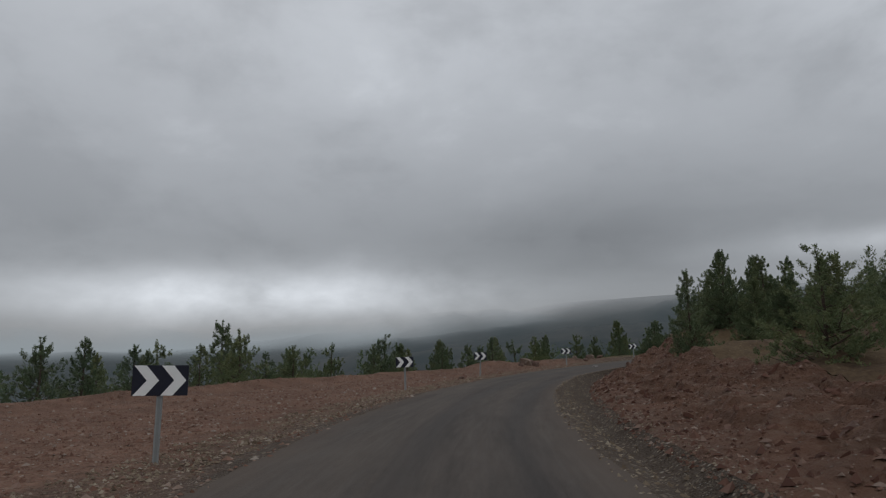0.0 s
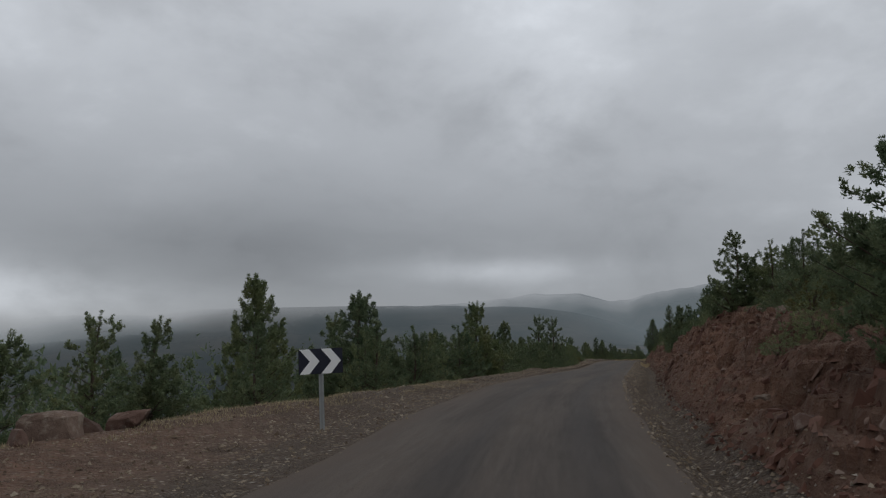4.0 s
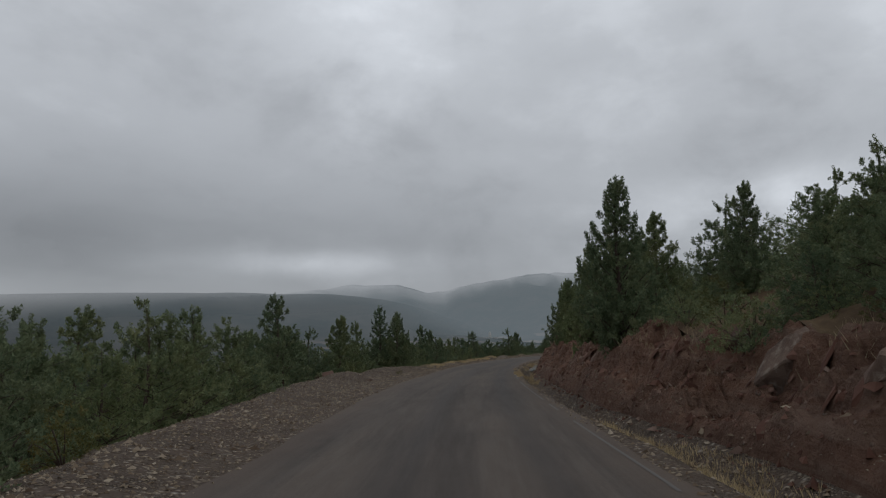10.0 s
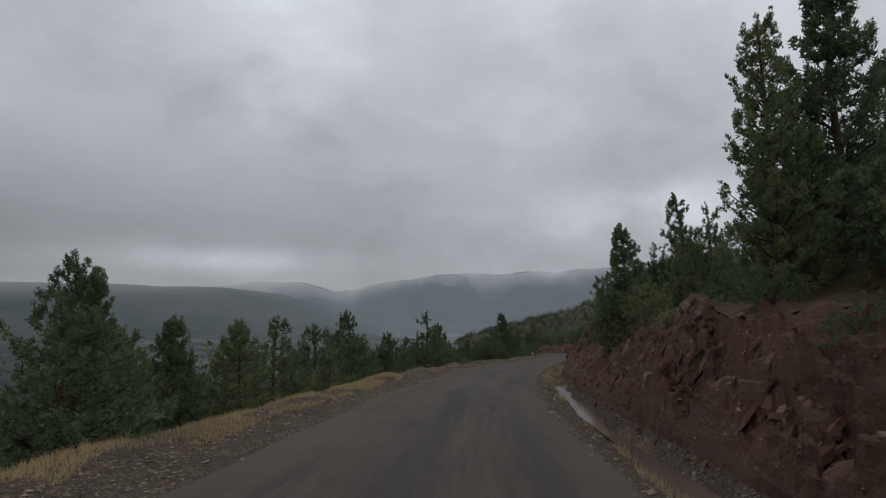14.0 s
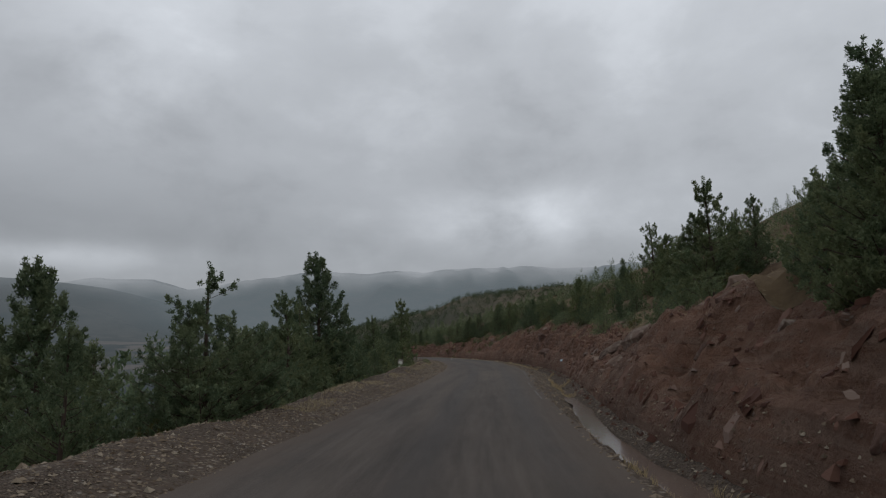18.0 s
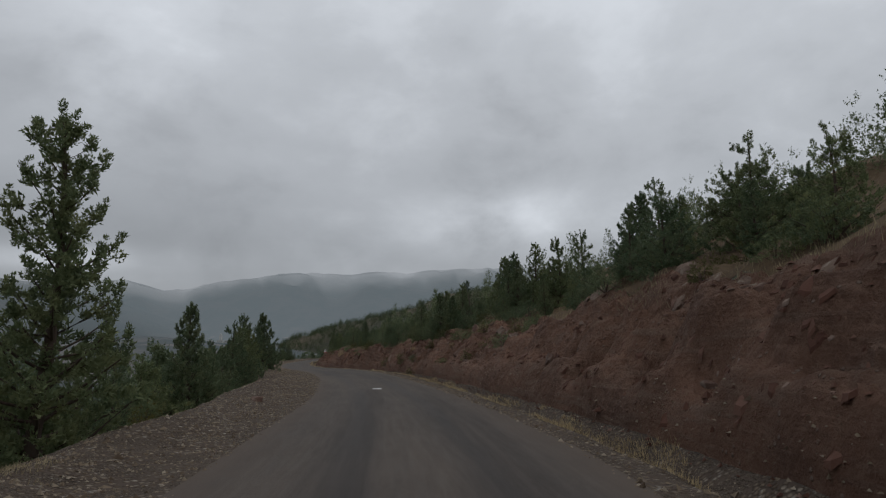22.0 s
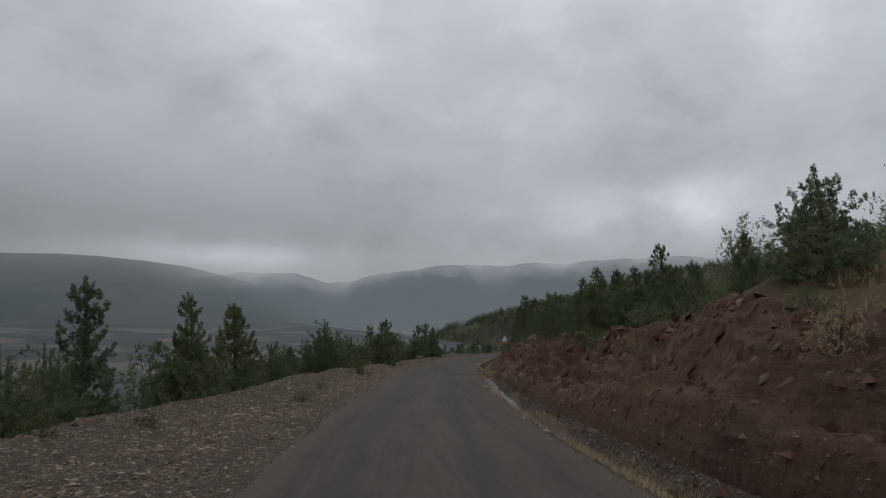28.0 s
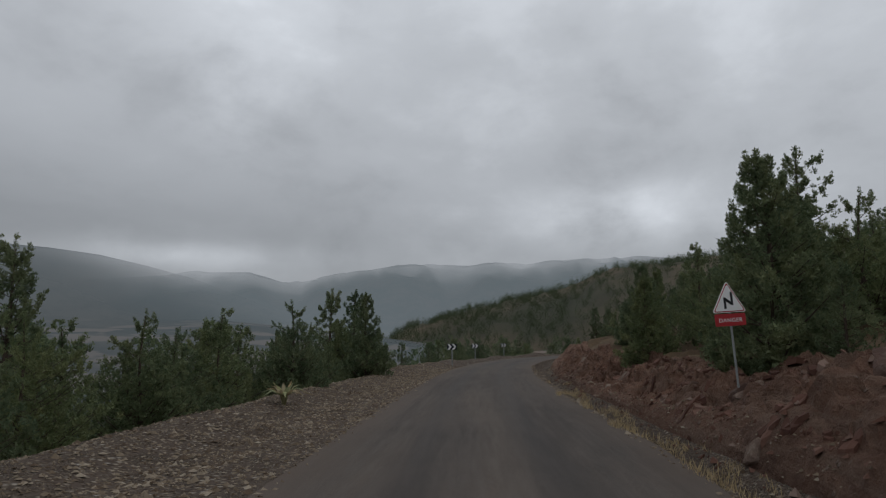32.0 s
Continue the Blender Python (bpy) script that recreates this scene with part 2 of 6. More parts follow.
def asphalt():
    m, t, b = material("worn_asphalt", 0.9, 0.25)
    pos = place(t)
    uv_node, edge_node = t.nodes.new("ShaderNodeUVMap"), t.nodes.new("ShaderNodeUVMap")
    uv_node.uv_map, edge_node.uv_map = "lane", "edge"
    uv = uv_node.outputs[0]
    s, e = t.nodes.new("ShaderNodeSeparateXYZ"), t.nodes.new("ShaderNodeSeparateXYZ")
    t.links.new(uv, s.inputs[0])
    t.links.new(edge_node.outputs[0], e.inputs[0])
    across = s.outputs[0]
    stretch = t.nodes.new("ShaderNodeMapping")
    stretch.inputs["Scale"].default_value = (1.0, 0.06, 1.0)
    t.links.new(uv, stretch.inputs["Vector"])
    streak = noise_node(t, stretch.outputs[0], 2.2, 4, 0.6)
    away = math_node(t, "ABSOLUTE", math_node(t, "SUBTRACT", math_node(t, "ABSOLUTE", math_node(t, "ADD", across, math_node(t, "MULTIPLY", math_node(t, "SUBTRACT", streak, 0.5), 0.5))), 0.85))
    track = ramp_node(t, away, [(0.04, 1.0), (0.50, 0.0)], True)
    c = mix_color(t, ramp_node(t, noise_node(t, pos, 0.35, 5, 0.6), [(0.35, 0.0), (0.65, 1.0)]), (0.047, 0.0385, 0.0335), (0.068, 0.055, 0.047))
    c = mix_color(t, ramp_node(t, noise_node(t, pos, 60, 3, 0.7), [(0.40, 0.0), (0.70, 0.75)]), c, (0.118, 0.098, 0.084))
    c = mix_color(t, ramp_node(t, noise_node(t, stretch.outputs[0], 9.0, 5, 0.65), [(0.42, 0.0), (0.66, 0.6)]), c, (0.096, 0.082, 0.072))
    c = mix_color(t, math_node(t, "MULTIPLY", track, 0.95), c, (0.60, 0.575, 0.565), "MULTIPLY")
    edge = math_node(t, "ADD", math_node(t, "ABSOLUTE", e.outputs[0]), math_node(t, "MULTIPLY", noise_node(t, pos, 1.3, 5, 0.7), 0.9))
    n = t.nodes.new("ShaderNodeMapRange")
    n.inputs[1].default_value, n.inputs[2].default_value = 1.95, 2.75
    t.links.new(edge, n.inputs[0])
    c = mix_color(t, 1.0, c, ramp_node(t, noise_node(t, stretch.outputs[0], 0.9, 6, 0.7, 0.4), [(0.38, (0.74, 0.74, 0.75)), (0.5, (1.0, 1.0, 1.0)), (0.66, (1.22, 1.19, 1.15))]), "MULTIPLY")
    c = mix_color(t, math_node(t, "MULTIPLY", n.outputs[0], 0.8), c, (0.098, 0.072, 0.056))
    t.links.new(c, b.inputs["Base Color"])
    t.links.new(ramp_node(t, track, [(0.0, 0.9), (1.0, 0.74)]), b.inputs["Roughness"])
    bump(t, b, noise_node(t, pos, 90, 4, 0.7), 0.25, 0.01)
    return m


ASPHALT = asphalt()


def rock_stuff(name, dark, light, lichen=(0.33, 0.30, 0.25), scale=2.0):
    m, t, b = material(name, 0.9, 0.25)
    pos = place(t)
    info = t.nodes.new("ShaderNodeObjectInfo").outputs["Random"]
    c = mix_color(t, ramp_node(t, noise_node(t, pos, scale, 7, 0.65), [(0.3, 0.0), (0.7, 1.0)]), dark, light)
    c = mix_color(t, ramp_node(t, noise_node(t, pos, scale * 3.3, 5, 0.6), [(0.52, 0.0), (0.68, 0.75)]), c, lichen)
    c = mix_color(t, 1.0, c, ramp_node(t, info, [(0.0, 0.8), (1.0, 1.15)]), "MULTIPLY")
    t.links.new(c, b.inputs["Base Color"])
    bump(t, b, noise_node(t, pos, scale * 6, 8, 0.7), 0.7, 0.05)
    return m


ROCK = rock_stuff("weathered_rock", (0.075, 0.042, 0.032), (0.140, 0.086, 0.067), (0.20, 0.160, 0.132))
PALE_ROCK = rock_stuff("pale_rock", (0.088, 0.056, 0.044), (0.205, 0.145, 0.112), (0.29, 0.24, 0.195))


def pebble_stuff(name, stops):
    m, t, b = material(name, 0.9, 0.25)
    r = t.nodes.new("ShaderNodeNewGeometry").outputs["Random Per Island"]
    t.links.new(ramp_node(t, r, stops), b.inputs["Base Color"])
    bump(t, b, noise_node(t, place(t), 30, 4), 0.4, 0.02)
    return m


PEBBLES = pebble_stuff("pebbles", [(0.0, (0.080, 0.054, 0.036)), (0.35, (0.155, 0.116, 0.080)), (0.65, (0.220, 0.175, 0.126)), (0.88, (0.27, 0.222, 0.165)), (1.0, (0.32, 0.272, 0.21))])
CLODS = pebble_stuff("red_stones", [(0.0, (0.060, 0.027, 0.019)), (0.5, (0.105, 0.049, 0.034)), (0.8, (0.14, 0.075, 0.055)), (1.0, (0.20, 0.145, 0.118))])
FLAT_STONES = pebble_stuff("flat_stones", [(0.0, (0.11, 0.055, 0.038)), (0.5, (0.18, 0.10, 0.072)), (0.8, (0.24, 0.17, 0.135)), (1.0, (0.31, 0.27, 0.23))])


def leaf_stuff(name, dark, light, tip):
    m, t, b = material(name, 0.75, 0.2)
    g = t.nodes.new("ShaderNodeNewGeometry")
    info = t.nodes.new("ShaderNodeObjectInfo").outputs["Random"]
    c = mix_color(t, g.outputs["Random Per Island"], dark, light)
    c = mix_color(t, ramp_node(t, noise_node(t, g.outputs["Position"], 1.3, 4), [(0.45, 0.0), (0.72, 0.75)]), c, tip)
    c = mix_color(t, 1.0, c, ramp_node(t, info, [(0.0, (0.78, 0.84, 0.86)), (0.5, (1.0, 1.0, 1.0)), (1.0, (1.18, 1.12, 0.98))]), "MULTIPLY")
    t.links.new(c, b.inputs["Base Color"])
    thin = t.nodes.new("ShaderNodeBsdfTranslucent")
    t.links.new(c, thin.inputs[0])
    mixed = t.nodes.new("ShaderNodeMixShader")
    mixed.inputs[0].default_value = 0.38
    t.links.new(b.outputs[0], mixed.inputs[1])
    t.links.new(thin.outputs[0], mixed.inputs[2])
    t.links.new(mixed.outputs[0], t.nodes["Material Output"].inputs[0])
    return m


LEAF = leaf_stuff("conifer_leaf", (0.094, 0.130, 0.073), (0.186, 0.230, 0.128), (0.238, 0.254, 0.132))
SCRUB = leaf_stuff("scrub_leaf", (0.06, 0.07, 0.03), (0.13, 0.13, 0.05), (0.18, 0.15, 0.06))
STRAW = leaf_stuff("dry_grass", (0.25, 0.195, 0.120), (0.50, 0.405, 0.255), (0.54, 0.445, 0.285))
AGAVE = leaf_stuff("agave_leaf", (0.28, 0.31, 0.18), (0.42, 0.44, 0.25), (0.58, 0.53, 0.30))


def plain(name, color, rough=0.6, metal=0.0, wear=0.25, scale=8.0):
    m, t, b = material(name, rough, 0.4)
    worn = tuple(0.55 * v + 0.03 for v in color)
    c = mix_color(t, ramp_node(t, noise_node(t, place(t), scale, 6, 0.65), [(0.45, 0.0), (0.8, wear)]), color, worn)
    t.links.new(c, b.inputs["Base Color"])
    b.inputs["Metallic"].default_value = metal
    return m


BARK = plain("bark", (0.085, 0.06, 0.045), 0.95, wear=0.8, scale=14)
STEEL = plain("galvanised_steel", (0.36, 0.38, 0.38), 0.5, 0.6)
NAVY = plain("navy_sheeting", (0.012, 0.014, 0.028), 0.45)
WHITE = plain("white_sheeting", (0.88, 0.89, 0.88), 0.45, wear=0.12)
RED = plain("red_sheeting", (0.42, 0.03, 0.035), 0.5)
BLACK = plain("black_paint", (0.015, 0.015, 0.018), 0.5)
BACKSIDE = plain("sheet_metal", (0.30, 0.31, 0.31), 0.55, 0.5)
LIMEWASH = plain("limewash", (0.70, 0.68, 0.62), 0.9, wear=0.7, scale=9)
CONCRETE = plain("concrete", (0.34, 0.31, 0.27), 0.95, wear=0.6)
OPENING = plain("dark_opening", (0.03, 0.03, 0.03), 0.8)


def water():
    m, t, b = material("muddy_water", 0.1, 0.5)
    t.links.new(mix_color(t, noise_node(t, place(t), 1.6, 4), (0.10, 0.075, 0.06), (0.16, 0.12, 0.10)), b.inputs["Base Color"])
    bump(t, b, noise_node(t, place(t), 7, 4), 0.15, 0.03)
    return m


WATER = water()


def far_land(name, lower, upper, haze, share, tilled=1.0, top=70.0, flat=20.0, size=0.007, deep=-300.0):
    """Distant woods and fields; the haze in between is painted in as a glow."""
    m, t, b = material(name, 1.0, 0.0)
    pos = place(t)
    c = mix_color(t, ramp_node(t, noise_node(t, pos, 0.012, 6, 0.6), [(0.4, 0.0), (0.6, 1.0)]), lower, upper)
    c = mix_color(t, ramp_node(t, noise_node(t, pos, 0.06, 6, 0.7), [(0.45, 0.0), (0.7, 0.5)]), c, tuple(0.5 * v for v in lower))
    flat_map = t.nodes.new("ShaderNodeMapping")
    flat_map.inputs["Scale"].default_value = (1.0, 1.0, 7.0)
    t.links.new(pos, flat_map.inputs["Vector"])
    s = t.nodes.new("ShaderNodeSeparateXYZ")
    t.links.new(pos, s.inputs[0])
    low_down = t.nodes.new("ShaderNodeMapRange")
    low_down.inputs[1].default_value, low_down.inputs[2].default_value = top, flat
    t.links.new(s.outputs[2], low_down.inputs[0])
    wet = t.nodes.new("ShaderNodeMapRange")
    wet.inputs[1].default_value, wet.inputs[2].default_value = deep - 4.0, deep
    t.links.new(s.outputs[2], wet.inputs[0])
    side = t.nodes.new("ShaderNodeMapRange")
    side.inputs[1].default_value, side.inputs[2].default_value = 220.0, 340.0
    t.links.new(s.outputs[0], side.inputs[0])
    low_land = math_node(t, "MULTIPLY", math_node(t, "MULTIPLY", low_down.outputs[0], wet.outputs[0]), side.outputs[0])
    fields = math_node(t, "MULTIPLY", ramp_node(t, noise_node(t, flat_map.outputs[0], size, 3, 0.6), [(0.50, 0.0), (0.56, 1.0)]), low_land)
    c = mix_color(t, math_node(t, "MULTIPLY", fields, tilled), c, (0.36, 0.27, 0.225))
    t.links.new(c, b.inputs["Base Color"])
    # haze glow of the land itself; its strength varies with x and height
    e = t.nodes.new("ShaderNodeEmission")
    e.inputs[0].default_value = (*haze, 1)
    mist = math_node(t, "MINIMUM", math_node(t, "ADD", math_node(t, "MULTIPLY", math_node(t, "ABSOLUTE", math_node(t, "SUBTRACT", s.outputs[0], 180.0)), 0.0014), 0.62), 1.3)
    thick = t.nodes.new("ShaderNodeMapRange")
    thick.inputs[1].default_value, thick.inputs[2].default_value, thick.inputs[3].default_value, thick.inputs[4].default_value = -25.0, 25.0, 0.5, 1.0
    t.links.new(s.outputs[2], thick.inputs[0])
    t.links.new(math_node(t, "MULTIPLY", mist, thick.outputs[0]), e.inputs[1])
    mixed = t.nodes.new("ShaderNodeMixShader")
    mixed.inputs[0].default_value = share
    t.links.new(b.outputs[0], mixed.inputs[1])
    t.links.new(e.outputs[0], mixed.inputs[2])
    return m, t, mixed


def finish(m, t, mixed):
    t.links.new(mixed.outputs[0], t.nodes["Material Output"].inputs[0])
    return m


def cloud_capped(m, t, mixed, low, high):
    """The tops are lost in cloud: the surface thins out in ragged steps towards its crest."""
    s = t.nodes.new("ShaderNodeSeparateXYZ")
    t.links.new(t.nodes.new("ShaderNodeUVMap").outputs[0], s.inputs[0])
    z = math_node(t, "ADD", s.outputs[1], math_node(t, "MULTIPLY", math_node(t, "SUBTRACT", noise_node(t, place(t), 0.0016, 4, 0.5), 0.5), 0.26))
    n = t.nodes.new("ShaderNodeMapRange")
    n.interpolation_type = "SMOOTHSTEP"
    n.inputs[1].default_value, n.inputs[2].default_value = low, high
    t.links.new(z, n.inputs[0])
    clear_air = t.nodes.new("ShaderNodeBsdfTransparent")
    top = t.nodes.new("ShaderNodeMixShader")
    t.links.new(n.outputs[0], top.inputs[0])
    t.links.new(mixed.outputs[0], top.inputs[1])
    t.links.new(clear_air.outputs[0], top.inputs[2])
    t.links.new(top.outputs[0], t.nodes["Material Output"].inputs[0])
    return m


# painted haze: each land glows in its own haze colour, by its share
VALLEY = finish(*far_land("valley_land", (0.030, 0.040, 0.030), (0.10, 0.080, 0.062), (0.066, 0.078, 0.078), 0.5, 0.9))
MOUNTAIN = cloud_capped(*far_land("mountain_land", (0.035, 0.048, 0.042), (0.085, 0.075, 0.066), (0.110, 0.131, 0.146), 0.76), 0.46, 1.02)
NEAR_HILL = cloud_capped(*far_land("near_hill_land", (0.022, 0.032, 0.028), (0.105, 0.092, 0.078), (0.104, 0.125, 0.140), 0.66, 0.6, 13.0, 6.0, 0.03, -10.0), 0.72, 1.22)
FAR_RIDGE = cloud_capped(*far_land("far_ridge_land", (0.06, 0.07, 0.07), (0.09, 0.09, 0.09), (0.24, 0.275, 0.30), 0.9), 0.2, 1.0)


# ---- shape tools ----
def lattice(ix, iy, seed):
    n = (ix * 374761393 + iy * 668265263 + seed * 1442695041) & 0x7FFFFFFF
    n = ((n ^ (n >> 13)) * 1274126177) & 0x7FFFFFFF
    return ((n ^ (n >> 16)) & 0xFFFF) / 65535.0


def vnoise(x, y, seed=0):
    x, y = np.asarray(x, float), np.asarray(y, float)
    ix, iy = np.floor(x).astype(np.int64), np.floor(y).astype(np.int64)
    fx, fy = x - ix, y - iy
    fx, fy = fx * fx * (3 - 2 * fx), fy * fy * (3 - 2 * fy)
    a, b = lattice(ix, iy, seed), lattice(ix + 1, iy, seed)
    c, d = lattice(ix, iy + 1, seed), lattice(ix + 1, iy + 1, seed)
    return (a + (b - a) * fx) * (1 - fy) + (c + (d - c) * fx) * fy - 0.5


def fbm(x, y, seed=0, octaves=4):
    total, amp, f = 0.0, 1.0, 1.0
    for i in range(octaves):
        total = total + amp * vnoise(x * f, y * f, seed + i)
        amp, f = amp * 0.5, f * 2.03
    return total


def mesh_of(name, verts, faces, mat, smooth=False):
    me = bpy.data.meshes.new(name)
    verts = np.asarray(verts, np.float32)
    faces = np.asarray(faces, np.int32)
    me.vertices.add(len(verts))
    me.vertices.foreach_set("co", verts.ravel())
    k = faces.shape[1]
    me.loops.add(faces.size)
    me.loops.foreach_set("vertex_index", faces.ravel())
    me.polygons.add(len(faces))
    me.polygons.foreach_set("loop_start", np.arange(0, faces.size, k, dtype=np.int32))
    me.polygons.foreach_set("loop_total", np.full(len(faces), k, np.int32))
    me.polygons.foreach_set("use_smooth", np.full(len(faces), smooth))
    me.update(calc_edges=True)
    me.materials.append(mat)
    return me


def grid_faces(rows, cols):
    i = np.arange(rows - 1)[:, None] * cols + np.arange(cols - 1)[None, :]
    i = i.ravel()
    return np.stack([i, i + 1, i + 1 + cols, i + cols], 1)


def part(name, bm, mat, parent, label=""):
    """Links a bmesh as one mesh object under a thing or a part."""
    me = bpy.data.meshes.new(name)
    bm.to_mesh(me)
    bm.free()
    me.materials.append(mat)
    ob = new(name, me)
    ob.parent = parent
    if label:
        tagged(ob, label)
    return ob


def part_mesh(name, me, parent, label=""):
    ob = new(name, me)
    ob.parent = parent
    if label:
        tagged(ob, label)
    return ob


def box(bm, x0, x1, y0, y1, z0, z1, bevel=0.0):
    made = bmesh.ops.create_cube(bm, size=1.0)["verts"]
    for v in made:
        v.co = Vector(((x0 + x1) / 2 + v.co.x * (x1 - x0), (y0 + y1) / 2 + v.co.y * (y1 - y0), (z0 + z1) / 2 + v.co.z * (z1 - z0)))
    if bevel:
        bmesh.ops.bevel(bm, geom=list({e for v in made for e in v.link_edges}), offset=bevel, segments=2, affect="EDGES")
    return bm


def prism(points, y0, y1):
    """A flat outline in x and z, given thickness along y."""
    bm = bmesh.new()
    front = [bm.verts.new((x, y0, z)) for x, z in points]
    back = [bm.verts.new((x, y1, z)) for x, z in points]
    bm.faces.new(front)
    bm.faces.new(back[::-1])
    for i in range(len(points)):
        j = (i + 1) % len(points)
        bm.faces.new((front[j], front[i], back[i], back[j]))
    bmesh.ops.recalc_face_normals(bm, faces=bm.faces)
    return bm


# ---- the plan: the road's middle line by its heading and level, every 14 m from 42 m before the start ----
HEAD = [18.7, 12.7, 6.6, 0.5, -5.6, -13.2, -22.6, -32.2, -40.1, -45.1, -46.5, -45.8, -45.0, -45.3, -46.9, -48.7, -50.7, -53.5, -56.4, -59.5, -62.8, -65.8, -68.1, -68.7, -67.2, -63.9, -60.0, -56.2, -52.7, -49.7, -48.1, -48.6, -50.7, -53.2, -55.5, -57.6, -59.0, -60.4, -64.6, -70.8, -81.8, -94.6, -107.5, -120.3, -127.6]
LEVEL = [-1.52, -1.52, -1.52, -1.52, -1.61, -1.69, -1.68, -1.56, -1.28, -1.02, -0.98, -1.04, -0.94, -0.78, -0.63, -0.58, -0.61, -0.67, -0.69, -0.67, -0.67, -0.71, -0.73, -0.7, -0.76, -0.86, -0.86, -0.94, -0.96, -1.02, -1.17, -1.38, -1.48, -1.48, -1.55, -1.61, -1.61, -1.61, -1.61, -1.61, -1.61, -1.61, -1.61, -1.61, -1.61]
STEP = 0.5
S = np.arange(-42, 560, STEP)
knots = -42 + 14.0 * np.arange(len(HEAD))


def eased(values, width):
    v = np.interp(S, knots, values)
    return np.convolve(np.pad(v, width, "edge"), np.ones(2 * width + 1) / (2 * width + 1), "valid")


turn = np.radians(eased(HEAD, 10))
RX, RY = np.cumsum(-np.sin(turn)) * STEP, np.cumsum(np.cos(turn)) * STEP
RX, RY = RX - np.interp(0, S, RX), RY - np.interp(0, S, RY)
RZ = eased(LEVEL, 12)


def along(s, n):
    """World x and y of the place s metres along the road and n metres to its right."""
    h = np.interp(s, S, turn)
    return np.interp(s, S, RX) + n * np.cos(h), np.interp(s, S, RY) + n * np.sin(h)


# widths and heights along the road
def profile(*pairs):
    p = np.array(pairs, float)
    return lambda s: np.interp(s, p[:, 0], p[:, 1])


left_width = profile((-42, 18), (20, 17), (36, 14), (48, 10.8), (56, 9.2), (64, 8.2), (70, 7.4), (76, 6.2), (84, 5.2), (92, 4.8), (108, 4.6), (128, 4.0), (140, 4.5), (150, 5.0), (160, 6.0), (172, 7.7), (184, 7.2), (192, 6.4), (200, 6.1), (215, 5.8), (236, 6.2), (248, 6.4), (257, 5.8), (275, 5.4), (290, 5.9), (307, 5.8), (315, 5.5), (335, 5.7), (350, 5.4), (362, 5.8), (375, 5.9), (390, 6.8), (405, 7.6), (414, 6.6), (424, 6.6), (436, 6.6), (444, 6.6), (455, 6.4), (470, 5.9), (490, 5.2), (560, 5))
left_fall = profile((-42, 0.13), (60, 0.15), (85, 0.36), (120, 0.42), (560, 0.42))
foot = profile((-42, 3.6), (10, 3.6), (20, 3.4), (28, 3.2), (40, 2.6), (46, 2.4), (56, 2.4), (63, 3), (75, 3.4), (80, 3.4), (96, 3.6), (112, 3.8), (119, 3.8), (128, 3.7), (145, 3.9), (155, 3.8), (163, 3.1), (184, 2.8), (196, 3.1), (204, 3.1), (209, 3.2), (220, 3.3), (235, 3.1), (250, 2.9), (260, 2.9), (268, 2.9), (282, 3.6), (290, 4), (300, 4.2), (314, 4.3), (321, 4.3), (336, 4.3), (345, 4.5), (352, 4.8), (362, 5), (375, 4.8), (390, 4), (404, 3.7), (418, 3.5), (426, 3.5), (436, 3.8), (441, 3.6), (446, 3.3), (455, 3.5), (470, 3.5), (520, 3.6), (560, 3.6))
bank_high = profile((-42, 0.8), (10, 0.9), (20, 0.9), (28, 1.1), (34, 1.05), (40, 2), (46, 2.55), (56, 1.6), (63, 1.3), (75, 1.7), (80, 2.5), (84, 2.88), (96, 2.6), (112, 1.6), (119, 1.5), (128, 1.95), (145, 2.15), (155, 1.7), (163, 1.7), (184, 1.8), (196, 1.9), (204, 1.9), (209, 2.6), (220, 2.2), (235, 2.6), (250, 3.2), (254, 3.4), (260, 2.35), (268, 2.5), (282, 1.9), (290, 2), (300, 2.7), (314, 3), (316, 3.5), (321, 3), (334, 3.13), (336, 2.8), (339, 2.37), (345, 2.7), (351, 3.1), (352, 2.7), (362, 2.2), (375, 2.2), (390, 1.9), (397, 2.4), (402, 2.61), (404, 2), (408, 2.01), (412, 1.62), (416, 1.69), (418, 1.75), (426, 1.7), (431, 1.8), (436, 2.2), (441, 2.2), (446, 1.7), (455, 1.1), (470, 1.2), (520, 1.5), (560, 1.5))
bank_wide = profile((-42, 6), (10, 6), (20, 5.5), (28, 3.5), (40, 3.9), (46, 4.2), (56, 3.2), (63, 3.2), (75, 2.4), (80, 3.6), (96, 2.2), (112, 2.2), (119, 2.6), (128, 2), (145, 1.8), (155, 1.7), (163, 1.6), (184, 2.6), (196, 2.2), (204, 1.4), (209, 1.4), (220, 1.6), (235, 2.6), (250, 4), (260, 3), (268, 2.6), (282, 3), (290, 2.4), (300, 2.2), (314, 2.8), (321, 2.7), (336, 3.6), (345, 3.2), (352, 2.8), (362, 2), (375, 1.6), (390, 1.8), (404, 2.2), (418, 2.8), (426, 2.4), (436, 2.4), (441, 2.8), (446, 2.6), (455, 2.4), (470, 2.2), (520, 3), (560, 3))
hill_rise = profile((-42, 0.10), (40, 0.12), (90, 0.2), (150, 0.28), (250, 0.30), (320, 0.40), (350, 0.38), (380, 0.28), (440, 0.2), (470, 0.22), (500, 0.30), (560, 0.30))
bank_form = profile((-42, 1.15), (34, 1.29), (50, 1.4), (58, 1.2), (72, 0.7), (88, 0.62), (560, 0.62))
